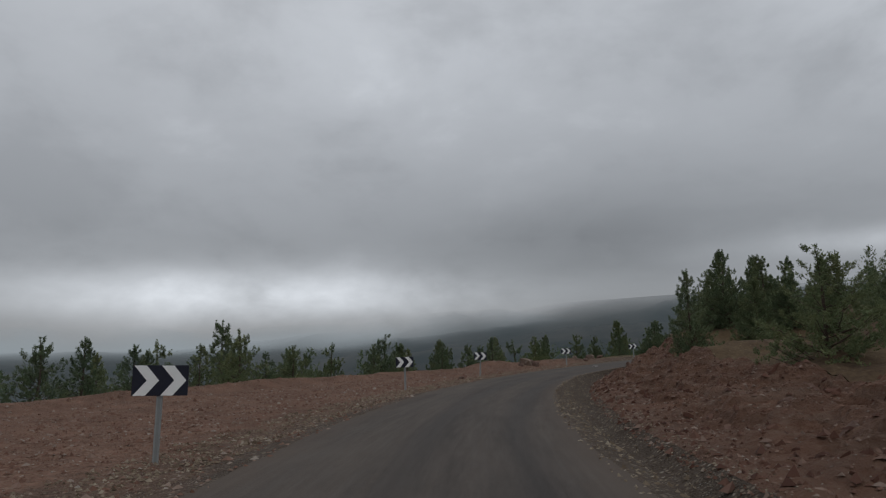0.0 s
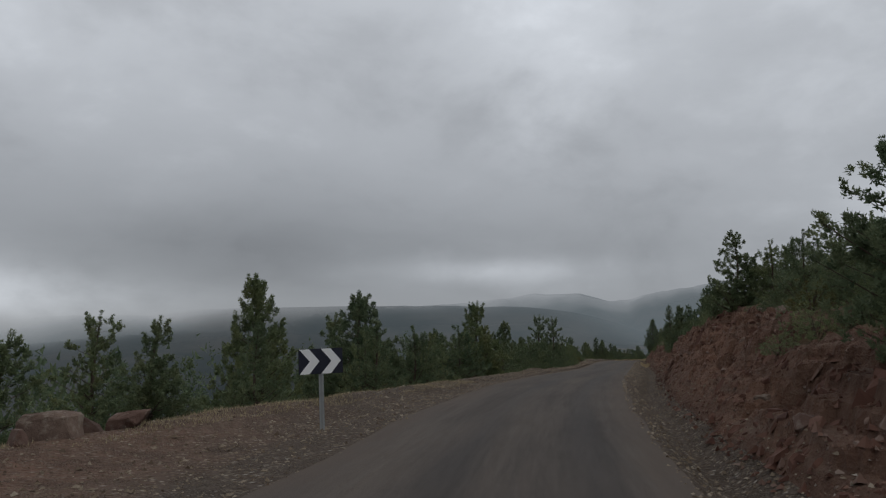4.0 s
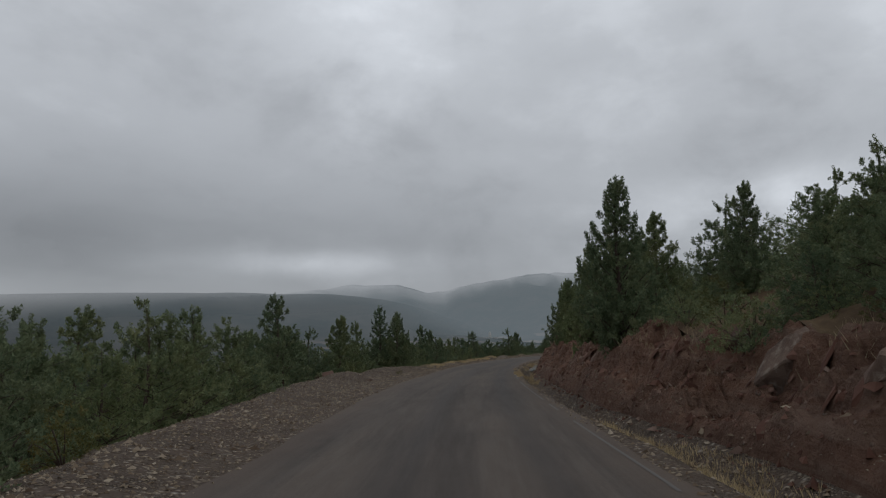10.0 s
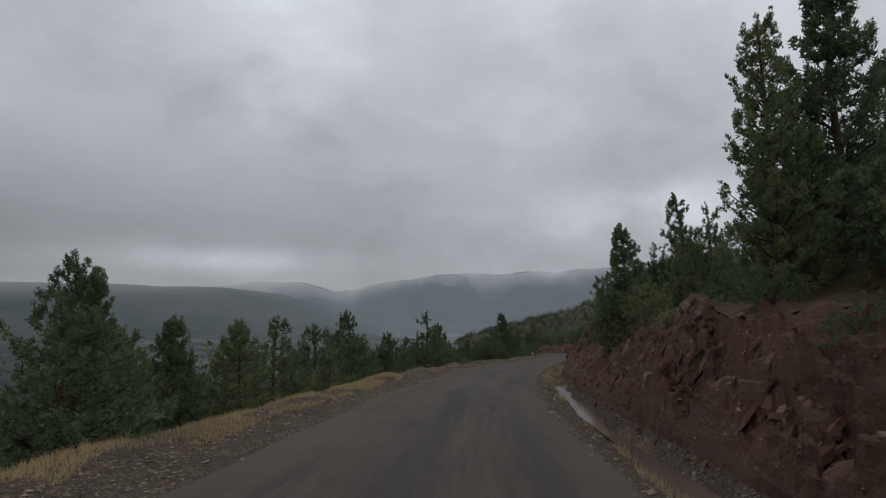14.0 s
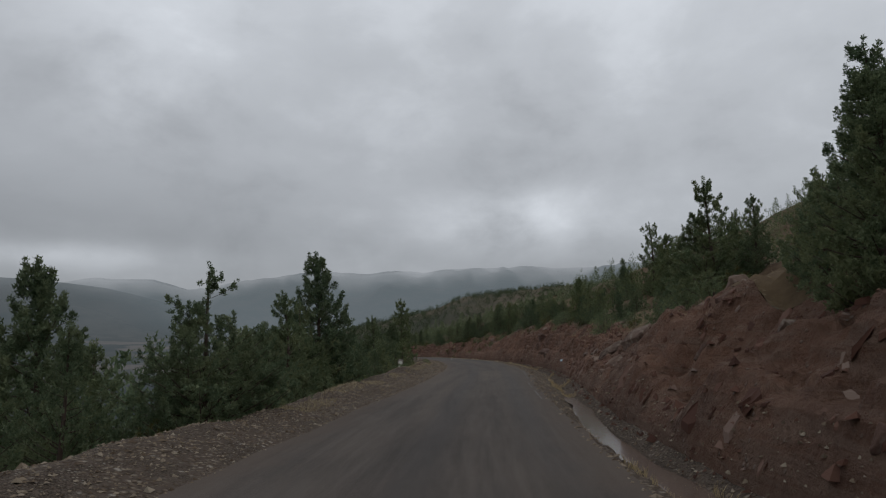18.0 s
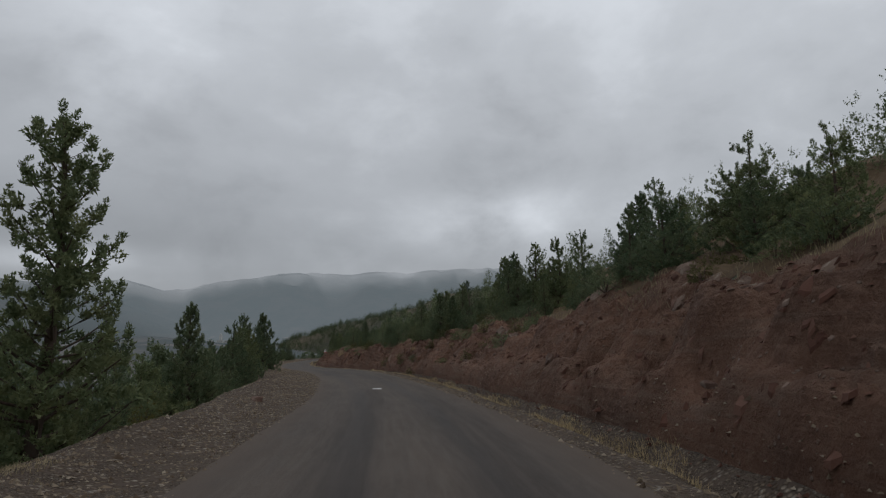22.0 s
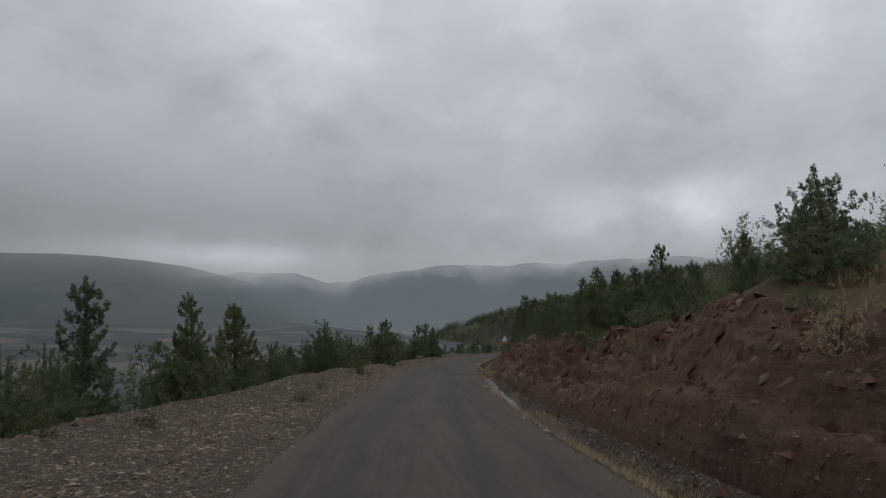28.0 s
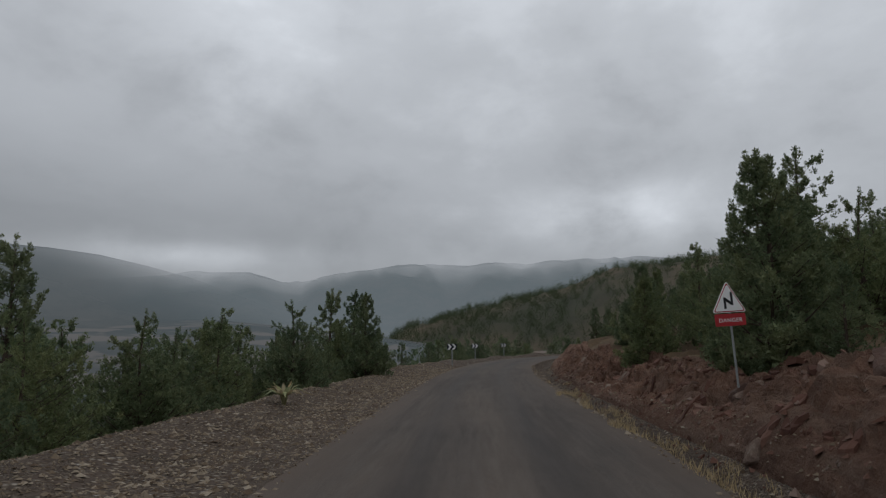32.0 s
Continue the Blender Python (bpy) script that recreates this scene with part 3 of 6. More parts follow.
lane_left = profile((-42, 3.1), (9, 3.1), (28, 3.3), (40, 3.2), (53, 3.1), (67, 2.7), (78, 2.8), (110, 2.8), (124, 2.6), (140, 2.75), (168, 3.2), (182, 3.1), (195, 3.4), (208, 3.4), (247, 3.2), (263, 3.4), (278, 2.85), (300, 2.9), (323, 2.75), (333, 2.45), (345, 2.25), (358, 2.05), (400, 2.0), (427, 2.0), (442, 2.3), (466, 2.3), (560, 2.3))
lane_right = profile((-42, 2.0), (10, 2.0), (25, 1.8), (40, 1.25), (55, 1.4), (70, 2.0), (81, 2.1), (110, 1.8), (125, 1.9), (140, 2.1), (152, 2.2), (170, 1.85), (184, 1.75), (196, 1.65), (208, 1.6), (221, 1.55), (248, 1.75), (262, 1.7), (279, 1.7), (291, 2.1), (307, 2.1), (321, 2.5), (334, 2.3), (346, 2.35), (359, 2.6), (374, 2.8), (400, 2.35), (414, 2.5), (427, 2.45), (442, 2.2), (454, 2.5), (466, 2.5), (560, 2.3))


def fractured(s, n, seed, long=0.60, deep=0.34):
    """Blocks of cracked rock: a level of its own for each block, and how far a place is from the nearest crack."""
    u = s / long + 0.5 * fbm(s * 0.7, n * 0.7, seed + 3, 2)
    w = n / deep + 0.8 * fbm(s * 0.4, n * 0.5, seed + 5, 2)
    iu, iw = np.floor(u).astype(np.int64), np.floor(w).astype(np.int64)
    near = np.full(u.shape, 9.0)
    second, level = near.copy(), np.zeros(u.shape)
    for du in (-1, 0, 1):
        for dw in (-1, 0, 1):
            cu, cw = iu + du, iw + dw
            d = np.hypot(u - cu - lattice(cu, cw, seed), w - cw - lattice(cu, cw, seed + 1))
            closer = d < near
            second = np.where(closer, near, np.minimum(second, d))
            level = np.where(closer, lattice(cu, cw, seed + 2), level)
            near = np.where(closer, d, near)
    return level, second - near


def ground(s, n):
    """Height of the land over the road's level at s, for n metres to the right."""
    s, n = np.broadcast_arrays(np.asarray(s, float), np.asarray(n, float))
    rough = fbm(s * 0.9, n * 0.9, 3, 4)
    lw, ft, bh, bw, hr = left_width(s), foot(s), bank_high(s), bank_wide(s), hill_rise(s)
    # left: shoulder with a low rough berm at its rim, then the fall to the valley
    HL, HR = lane_left(s) + 0.12, lane_right(s) + 0.12
    out = np.maximum(-n - HL, 0)
    rim = np.exp(-((-n - lw + 0.9) / 0.9) ** 2) * (0.22 + 0.5 * np.maximum(vnoise(s * 0.25, 0 * n, 9), 0))
    left = -0.05 * np.minimum(out, 1.2) + 0.10 * rough * np.minimum(out / 0.8, 1) + rim
    left = left + 0.30 * np.exp(-(((s - 52) / 3.2) ** 2) - ((n + 8.2) / 1.5) ** 2) + 0.25 * np.exp(-(((s - 60) / 4) ** 2) - ((n + 8.6) / 1.3) ** 2)
    past = np.maximum(-n - lw, 0)
    steep = left_fall(s)
    fall = -steep * past - 0.004 * past**2 + 0.45 * np.minimum(past, 6) / 6 * fbm(s * 0.25, n * 0.25, 21, 3)
    left = left + np.where(past > 0, np.maximum(fall, -steep * past - 20), 0)
    # right: shoulder, ditch, cut bank in ragged ledges, then the wooded hillside
    side = np.maximum(n - HR, 0)
    ditch = -0.40 * np.exp(-((n - ft + 0.55) / 0.42) ** 2)
    up = np.clip((n - ft) / bw, 0, 1)
    ledge = up + 0.07 * np.sin(up * 15 + 3 * vnoise(s * 0.12, 0 * n, 5)) * np.sin(np.pi * up)
    hump = 1 + 0.4 * fbm(s * 0.13, 0.4 * n * 0.13, 17, 3)
    face = bh * hump * (np.maximum(ledge, 0) ** bank_form(s)) + (0.55 * fbm(s * 0.5, n * 0.7, 31, 5) - 0.75 * np.abs(fbm(s * 0.45 + n * 0.2, n * 0.5, 41, 4)) + 0.28 * np.abs(fbm(s * 1.6, n * 2.2, 45, 3)) + 0.12) * np.minimum(up * 3, 1)
    # narrow washed-out channels, then layers of rock that step out of the face
    line = fbm(s * 0.20 + n * 0.10, n * 0.06, 47, 2)
    face = face - 0.75 * np.exp(-((line / 0.045) ** 2)) * np.sin(np.pi * up) * np.clip(bh - 1.0, 0, 1)
    layer = face / 0.30 + 1.6 * vnoise(s * 0.16, n * 0.3, 55) + 0.35 * vnoise(s * 1.1, n * 1.3, 57)
    part_up = layer - np.floor(layer)
    stepped = (np.floor(layer) + np.clip((part_up - 0.35) / 0.3, 0, 1)) * 0.30 - (layer * 0.30 - face)
    ledgy = np.clip(0.45 + 1.6 * vnoise(s * 0.09, n * 0.2, 59), 0.05, 0.85) * np.clip(up * 6, 0, 1) * np.clip((1 - up) * 6, 0, 1)
    face = face + (stepped - face) * ledgy
    # cracked blocks where the rock comes out of the soil
    level, crack = fractured(s, n, 141)
    rocky = np.clip(0.42 + 2.4 * vnoise(s * 0.075, n * 0.22, 63) + 0.9 * vnoise(s * 0.4, n * 0.6, 64), 0, 1) * np.clip(up * 5, 0, 1) * np.clip((1.08 - up) * 6, 0, 1) * np.clip(bh - 0.6, 0, 1) * np.clip((s - 60) / 14, 0, 1)
    big_level, big_crack = fractured(s, n, 151, 1.7, 0.85)
    massive = rocky * np.clip(0.25 + 3.0 * vnoise(s * 0.05, n * 0.1, 65), 0, 1)
    face = face + rocky * (0.30 * (level - 0.42) - 0.13 * np.exp(-((crack / 0.10) ** 2))) + massive * (0.55 * (big_level - 0.40) - 0.22 * np.exp(-((big_crack / 0.08) ** 2)))
    beyond = np.maximum(n - ft - bw, 0)
    hill = hr * beyond + 0.0 * beyond + 0.5 * np.minimum(beyond / 4, 1) * fbm(s * 0.12, n * 0.12, 51, 3)
    right = -0.04 * np.minimum(side, 1.0) + 0.07 * rough * np.minimum(side / 0.6, 1) + ditch + np.where(n > ft, face, 0) + hill
    camber = 0.02 - 0.012 * np.abs(n - (HR - HL) / 2)
    return np.where(n < -HL, left - 0.035, np.where(n > HR, right - 0.035, camber))


def spot(s, n, lift=0.0):
    x, y = along(s, n)
    return float(x), float(y), float(np.interp(s, S, RZ) + ground(s, n)) + lift


def strip(name, n_of, cols, mat, label, category, smooth=True, step=STEP, spans=(S[0], S[-1])):
    """A lengthwise strip of the land; n_of gives the columns for a fraction from 0 to 1."""
    f = np.linspace(0, 1, cols)
    rows = np.arange(spans[0], spans[1] + 0.01, step)
    ss = np.repeat(rows[:, None], cols, 1)
    nn = n_of(ss, f[None, :])
    x, y = along(ss, nn)
    z = np.interp(ss, S, RZ) + ground(ss, nn)
    me = mesh_of(name, np.stack([x, y, z], 2).reshape(-1, 3), grid_faces(len(rows), cols), mat, smooth)
    uv = me.uv_layers.new(name="lane")
    loops = np.empty(len(me.loops), np.int32)
    me.loops.foreach_get("vertex_index", loops)
    flatuv = np.stack([nn.ravel(), ss.ravel()], 1)[loops]
    uv.data.foreach_set("uv", flatuv.ravel().astype(np.float32))
    side = np.stack([np.broadcast_to((f[None, :] - 0.5) * 4.3, nn.shape).ravel(), ss.ravel()], 1)[loops]
    me.uv_layers.new(name="edge").data.foreach_set("uv", side.ravel().astype(np.float32))
    return tagged(new(name, me), label, category, kind="structure")


def left_edge(ss):
    return -lane_left(ss) - 0.16 * fbm(ss * 0.35, 0 * ss, 61, 5)


def right_edge(ss):
    return lane_right(ss) + 0.16 * fbm(ss * 0.35, 0 * ss + 9, 62, 5)


strip("slope_left", lambda s, f: -left_width(s) - 85 * (1 - f) ** 2.2, 26, LITTER, "brown wooded slope falling away to the valley", "slope")
strip("shoulder_left", lambda s, f: -left_width(s) + (left_edge(s) + left_width(s)) * f, 26, GRAVEL, "stony gravel shoulder beside the asphalt", "road shoulder")
strip("road", lambda s, f: left_edge(s) + (right_edge(s) - left_edge(s)) * f, 15, ASPHALT, "narrow worn grey asphalt road with dusty edges", "road")
strip("shoulder_right", lambda s, f: right_edge(s) + (foot(s) - right_edge(s)) * f, 10, GRAVEL, "gravel shoulder and ditch below the earth bank", "road shoulder")
strip("earth_bank_1", lambda s, f: foot(s) + bank_wide(s) * f, 30, BANK, "cut bank of red earth and rock", "earth bank", True, 0.25, (-42, 0))
strip("earth_bank_2", lambda s, f: foot(s) + bank_wide(s) * f, 52, BANK, "cut bank of red earth with ledges of cracked rock", "earth bank", False, 0.125, (0, 484))
strip("earth_bank_3", lambda s, f: foot(s) + bank_wide(s) * f, 30, BANK, "low bank of red earth beside the bend", "earth bank", True, 0.25, (484, 559.5))
strip("hillside", lambda s, f: foot(s) + bank_wide(s) + 62 * f ** 1.8, 26, LITTER, "brown hillside with dry grass under the trees", "hillside")


# ---- far land ----
MX, MY = 190.0, 170.0


def far_sheet():
    """The valley floor and the lower hills, out to the foot of the mountains."""
    r = np.concatenate([[0.0], np.geomspace(30, 4200, 70)])
    a = np.radians(np.arange(0, 361, 3.0))
    rr, aa = np.meshgrid(r, a, indexing="ij")
    x, y = MX - np.sin(aa) * rr, MY + np.cos(aa) * rr
    left = (x - 160) * -0.66 + (y - 140) * 0.75
    ahead = (x - 160) * 0.75 + (y - 140) * 0.66
    z = np.where(left > 0, -12 - 75 * (1 - np.exp(-left / 160)), -12 + 0.12 * np.minimum(-left, 900))
    z = np.where(ahead > 250, z - np.minimum((ahead - 250) * 0.1, 55) * (left > -60), z)
    z = z + 10 * fbm(x * 0.004, y * 0.004, 71, 4) * np.minimum(rr / 300, 1) + np.maximum(rr - 2200, 0) * 0.03
    z = np.maximum(z, -90 + 108 * np.exp(-((x - 905) ** 2 + (y - 844) ** 2) / 200 ** 2))
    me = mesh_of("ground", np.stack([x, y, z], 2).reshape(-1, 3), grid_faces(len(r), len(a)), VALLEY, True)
    tagged(new("ground", me), "valley floor with fields and dark woods, haze painted in", "valley", kind="structure")


far_sheet()


def ridge(name, near, far, crest, seed, mat, label, base=-90):
    """A range of mountains round the valley; crest gives its height by direction."""
    az = np.radians(np.arange(-150, 95, 0.5))
    f = np.linspace(0, 1, 26)
    aa, ff = np.meshgrid(az, f, indexing="ij")
    r = near + (far - near) * ff
    top = crest(np.degrees(aa))
    gully = 1 - 0.5 * np.abs(fbm(np.degrees(aa) * 0.16, ff * 1.5, seed, 4)) * (1 - ff) * 2
    z = base + (top * far - base) * np.sin(ff * np.pi / 2) ** 1.1 * gully + 9 * fbm(np.degrees(aa) * 0.5, ff * 6, seed + 7, 4) * (1 - ff)
    x, y = MX - np.sin(aa) * r, MY + np.cos(aa) * r
    me = mesh_of(name, np.stack([x, y, z], 2).reshape(-1, 3), grid_faces(len(az), len(f)), mat, True)
    loops = np.empty(len(me.loops), np.int32)
    me.loops.foreach_get("vertex_index", loops)
    me.uv_layers.new(name="rise").data.foreach_set("uv", np.stack([aa.ravel(), ff.ravel()], 1)[loops].ravel().astype(np.float32))
    tagged(new(name, me), label, "mountains", kind="structure")


def crest_main(d):
    p = np.array([(-150, 0.09), (-95, 0.10), (-75, 0.10), (-60, 0.098), (-54, 0.097), (-48.5, 0.090), (-44.5, 0.078), (-42.5, 0.075), (-40, 0.082), (-36, 0.084), (-31, 0.078), (-27, 0.075), (-22, 0.070), (-17, 0.060), (-13, 0.046), (-9, 0.038), (-4, 0.032), (2, 0.022), (8, 0.015), (14, 0.005), (25, 0.0), (95, 0.02)])
    return 1.12 * np.interp(d, p[:, 0], p[:, 1]) + 0.006 * fbm(d * 0.25, d * 0, 81, 4)


def crest_far(d):
    return 0.048 + 0.018 * fbm(d * 0.09, d * 0, 91, 4) + 0.012 * np.cos(np.radians(d + 40) * 2)


ridge("backdrop_mountains", 1500, 3100, crest_main, 83, MOUNTAIN, "dark mountains with painted haze and tops lost in cloud")
ridge("backdrop_far_range", 3300, 4400, crest_far, 93, FAR_RIDGE, "far range under the cloud, pale with painted haze")


def near_hill():
    """The long wooded hill across the valley, its top in the mist."""
    u, w = np.meshgrid(np.linspace(-1500, 1150, 104), np.linspace(-620, 620, 50), indexing="ij")
    ax, ay = math.cos(radians(-30)), math.sin(radians(-30))
    g = np.exp(-((np.maximum(u - 40, 0) / 290) ** 2) - (np.abs(w) / 260) ** 2.6) * np.interp(u, [-1500, -900, -600, -300], [0.58, 0.73, 0.85, 1])
    z = -95 + 155 * g + 26 * fbm(u * 0.007, w * 0.009, 121, 5) * np.sqrt(g) * (1 - 0.7 * g)
    fields = np.interp(w, [-620, -400, -300, -210, -150, 0], [-110, -36, -8, 6, 12, 12]) + 3 * fbm(u * 0.01, w * 0.01, 123, 3)
    z = np.where(w < 0, np.maximum(z, fields - 0.10 * np.maximum(u - 150, 0) - 0.05 * np.maximum(-u - 300, 0)), z)
    x, y = 468 + u * ax - w * ay, 752 + u * ay + w * ax
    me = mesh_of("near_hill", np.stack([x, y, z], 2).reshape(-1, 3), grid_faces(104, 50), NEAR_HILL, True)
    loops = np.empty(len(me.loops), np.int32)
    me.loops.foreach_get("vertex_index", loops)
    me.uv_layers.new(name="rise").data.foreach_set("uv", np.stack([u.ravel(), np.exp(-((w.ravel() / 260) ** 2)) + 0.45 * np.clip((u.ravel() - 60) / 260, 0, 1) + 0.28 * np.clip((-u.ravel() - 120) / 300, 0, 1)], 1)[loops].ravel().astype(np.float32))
    tagged(new("backdrop_near_hill", me), "dark wooded hill across the valley with painted haze", "hill", kind="structure")


near_hill()


# ---- trees ----
def leaf_cloud(centres, ups, count, size, rng, spread=0.55):
    """Rounded tufts of short leaves: each tuft's leaves stand out from its middle, and most of all up and outwards."""
    n = len(centres)
    out = rng.normal(0, 1, (n * count, 3))
    out /= np.linalg.norm(out, axis=1)[:, None]
    reach = np.repeat(size, count) * rng.uniform(0.15, 1.0, n * count) ** 0.6
    base = np.repeat(centres, count, 0) + out * (reach * 0.62)[:, None]
    d = out * 0.75 + np.repeat(ups, count, 0) * 0.6 + rng.normal(0, spread, (n * count, 3))
    d /= np.linalg.norm(d, axis=1)[:, None]
    side = np.cross(d, rng.normal(0, 1, d.shape))
    side /= np.linalg.norm(side, axis=1)[:, None]
    length = np.repeat(size, count) * rng.uniform(0.32, 0.66, n * count)
    w = length * rng.uniform(0.17, 0.32, n * count)
    p0 = base - d * length[:, None] * 0.45 + side * w[:, None]
    p1 = base + d * length[:, None] * 0.6
    p2 = base - d * length[:, None] * 0.3 - side * w[:, None]
    v = np.stack([p0, p1, p2], 1).reshape(-1, 3)
    f = np.arange(len(v)).reshape(-1, 3)
    return v, f


def tube(points, radii, sides=6):
    points = np.asarray(points, float)
    v = []
    for i, (p, r) in enumerate(zip(points, radii)):
        d = points[min(i + 1, len(points) - 1)] - points[max(i - 1, 0)]
        d = Vector(d).normalized()
        a = d.orthogonal().normalized()
        b = d.cross(a)
        for k in range(sides):
            w = 2 * math.pi * k / sides
            v.append(Vector(p) + (a * math.cos(w) + b * math.sin(w)) * r)
    f = []
    for i in range(len(points) - 1):
        for k in range(sides):
            a, b = i * sides + k, i * sides + (k + 1) % sides
            f.append((a, b, b + sides, a + sides))
    return [tuple(p) for p in v], f


def conifer_meshes(seed, wide=0.27, low=0.06, limbs=60, lean=0.04, clumps=900, tops=1, blunt=0.9, leaf=0.027, ragged=0.3, bare=0.2, blades=28):
    """Trunk with limbs, and crown, of a tree 1 m tall that is scaled up where it stands."""
    rng = np.random.default_rng(seed)
    tv, tf = [], []

    def add(points, radii, sides=6):
        v, f = tube(points, radii, sides)
        o = len(tv)
        tv.extend(v)
        tf.extend([tuple(i + o for i in q) for q in f])

    bend = rng.normal(0, lean, 2)
    spine = lambda h: np.array([bend[0] * math.sin(h * 2.2), bend[1] * math.sin(h * 2.8), h])
    hs = np.linspace(-0.05, 0.95, 9)
    add([spine(h) for h in hs], [0.017 * (1.02 - h) + 0.002 for h in hs], 7)
    leaders = [(0.0, 0.0, 1.0)] + [(*(rng.normal(0, 0.10, 2)), rng.uniform(0.70, 0.92)) for _ in range(tops - 1)]
    centres, ups, sizes = [], [], []
    for i in range(limbs):
        q = low + (0.95 - low) * ((i + rng.uniform(0, 1)) / limbs) ** 1.12
        lx, ly, lt = leaders[rng.integers(len(leaders))] if q > 0.35 else leaders[0]
        h = q * lt
        az = i * 2.4 + rng.normal(0, 0.5)
        reach = wide * (min((q - low) / 0.16, 1) * 0.3 + 0.7) * (1 - q) ** blunt * rng.uniform(1 - ragged, 1 + ragged) + 0.014
        rise = reach * rng.uniform(0.25, 0.75)
        root = spine(h) + np.array([lx, ly, 0]) * min(q * 1.6, 1)
        start = root - np.array([0, 0, rise * 0.7])
        end = root + np.array([math.cos(az) * reach, math.sin(az) * reach, rise * 0.5])
        middle = (start + end) / 2 - np.array([0, 0, reach * 0.06])
        add([start, middle, end], [0.0065 * (1.1 - q), 0.0045 * (1.1 - q), 0.0012], 4)
        k = max(4, int(clumps / limbs * (1.55 - q * 1.25) * rng.uniform(0.75, 1.25)))
        fat = reach * 0.17 + 0.006
        for _ in range(k):
            u = rng.uniform(bare, 1.0) ** 0.8
            centres.append(start + (end - start) * u + rng.normal(0, 1, 3) * fat * (1.15 - 0.6 * u))
            ups.append((math.cos(az) * 0.55, math.sin(az) * 0.55, 1.0))
            sizes.append(leaf * rng.uniform(0.75, 1.3) * (1.1 - 0.3 * q))
        for step in range(4 if clumps > 500 else 2):
            centres.append(end + np.array([math.cos(az) * 0.004, math.sin(az) * 0.004, 0.012]) * step + rng.normal(0, 0.004, 3))
            ups.append((math.cos(az) * 0.3, math.sin(az) * 0.3, 1.5))
            sizes.append(leaf * (1.0 - 0.15 * step))
    for lx, ly, lt in leaders:
        for h in np.linspace(0.62, 1.0, 26):
            centres.append(spine(h * lt) + np.array([lx, ly, 0]) + rng.normal(0, 0.012 * (1.15 - h), 3))
            ups.append((0, 0, 1.3))
            sizes.append(leaf * (1.25 - 0.55 * h))
    v, f = leaf_cloud(np.array(centres), np.array(ups), blades, np.array(sizes), rng)
    stem = 7 * 8
    trunk = mesh_of("trunk", tv[:63], [q for q in tf[:stem]], BARK, True)
    branches = mesh_of("bough_frame", tv[63:], np.array(tf[stem:]) - 63, BARK, True)
    crown = mesh_of("crown", v, f, LEAF)
    return trunk, branches, crown


KINDS = {
    "cone": conifer_meshes(11, 0.30, 0.0, 100, 0.03, 900, 1, 0.95, 0.036, 0.28),
    "broad": conifer_meshes(12, 0.42, 0.0, 120, 0.05, 1450, 3, 0.85, 0.031, 0.30),
    "twin": conifer_meshes(13, 0.32, 0.0, 100, 0.03, 920, 2, 0.9, 0.036, 0.30),
    "airy": conifer_meshes(14, 0.19, 0.04, 74, 0.04, 760, 1, 0.5, 0.027, 0.5, 0.38),
    "slim": conifer_meshes(15, 0.18, 0.0, 90, 0.03, 760, 1, 0.7, 0.028, 0.35),
    "bushy": conifer_meshes(16, 0.46, 0.0, 120, 0.05, 1700, 4, 0.55, 0.032, 0.25),
    "young_cone": conifer_meshes(17, 0.34, 0.0, 64, 0.03, 520, 1, 0.95, 0.044, 0.25, 0.2, 18),
    "young_broad": conifer_meshes(18, 0.48, 0.0, 70, 0.05, 600, 3, 0.8, 0.046, 0.28, 0.2, 18),
    "young_twin": conifer_meshes(19, 0.37, 0.0, 64, 0.05, 520, 2, 0.85, 0.044, 0.28, 0.2, 18),
}
LABELS = {
    "cone": "dark green conical conifer with upswept branches",
    "broad": "broad dark green juniper with several leading shoots",
    "twin": "dark green conifer with a forked top",
    "airy": "tall thin conifer with gaps in its crown",
    "slim": "slim upright dark green conifer",
    "bushy": "low bushy juniper with dense green foliage",
    "young_cone": "small conical green conifer",
    "young_broad": "small broad green juniper",
    "young_twin": "small green conifer with a forked top",
}
models = {}
planted = []


def plant(kind, s, n, tall, fat=1.0, spin=0.0, sink=0.0):
    """One tree on the land at s, n; the first of its kind is built and the rest are copied from it."""
    x, y, z = spot(s, n)
    m = Matrix.LocRotScale((x, y, z - 0.05 * tall - sink), Euler((0, 0, spin)), (tall * fat, tall * fat, tall))
    planted.append((s, n))
    if kind not in models:
        root = new(("young_" if "young" in kind else "") + ("juniper" if kind in ("bushy", "broad", "young_broad") else "conifer"))
        part_mesh("trunk", KINDS[kind][0], root)
        tagged(part_mesh("bough_frame", KINDS[kind][1], root), kind="stuff")
        part_mesh("crown", KINDS[kind][2], root)
        tagged(root, LABELS[kind], "tree", "roadside trees")
        root.matrix_basis = m
        models[kind] = root
        return root
    ob = copy_thing(models[kind], Matrix())
    ob.matrix_basis = m
    return ob


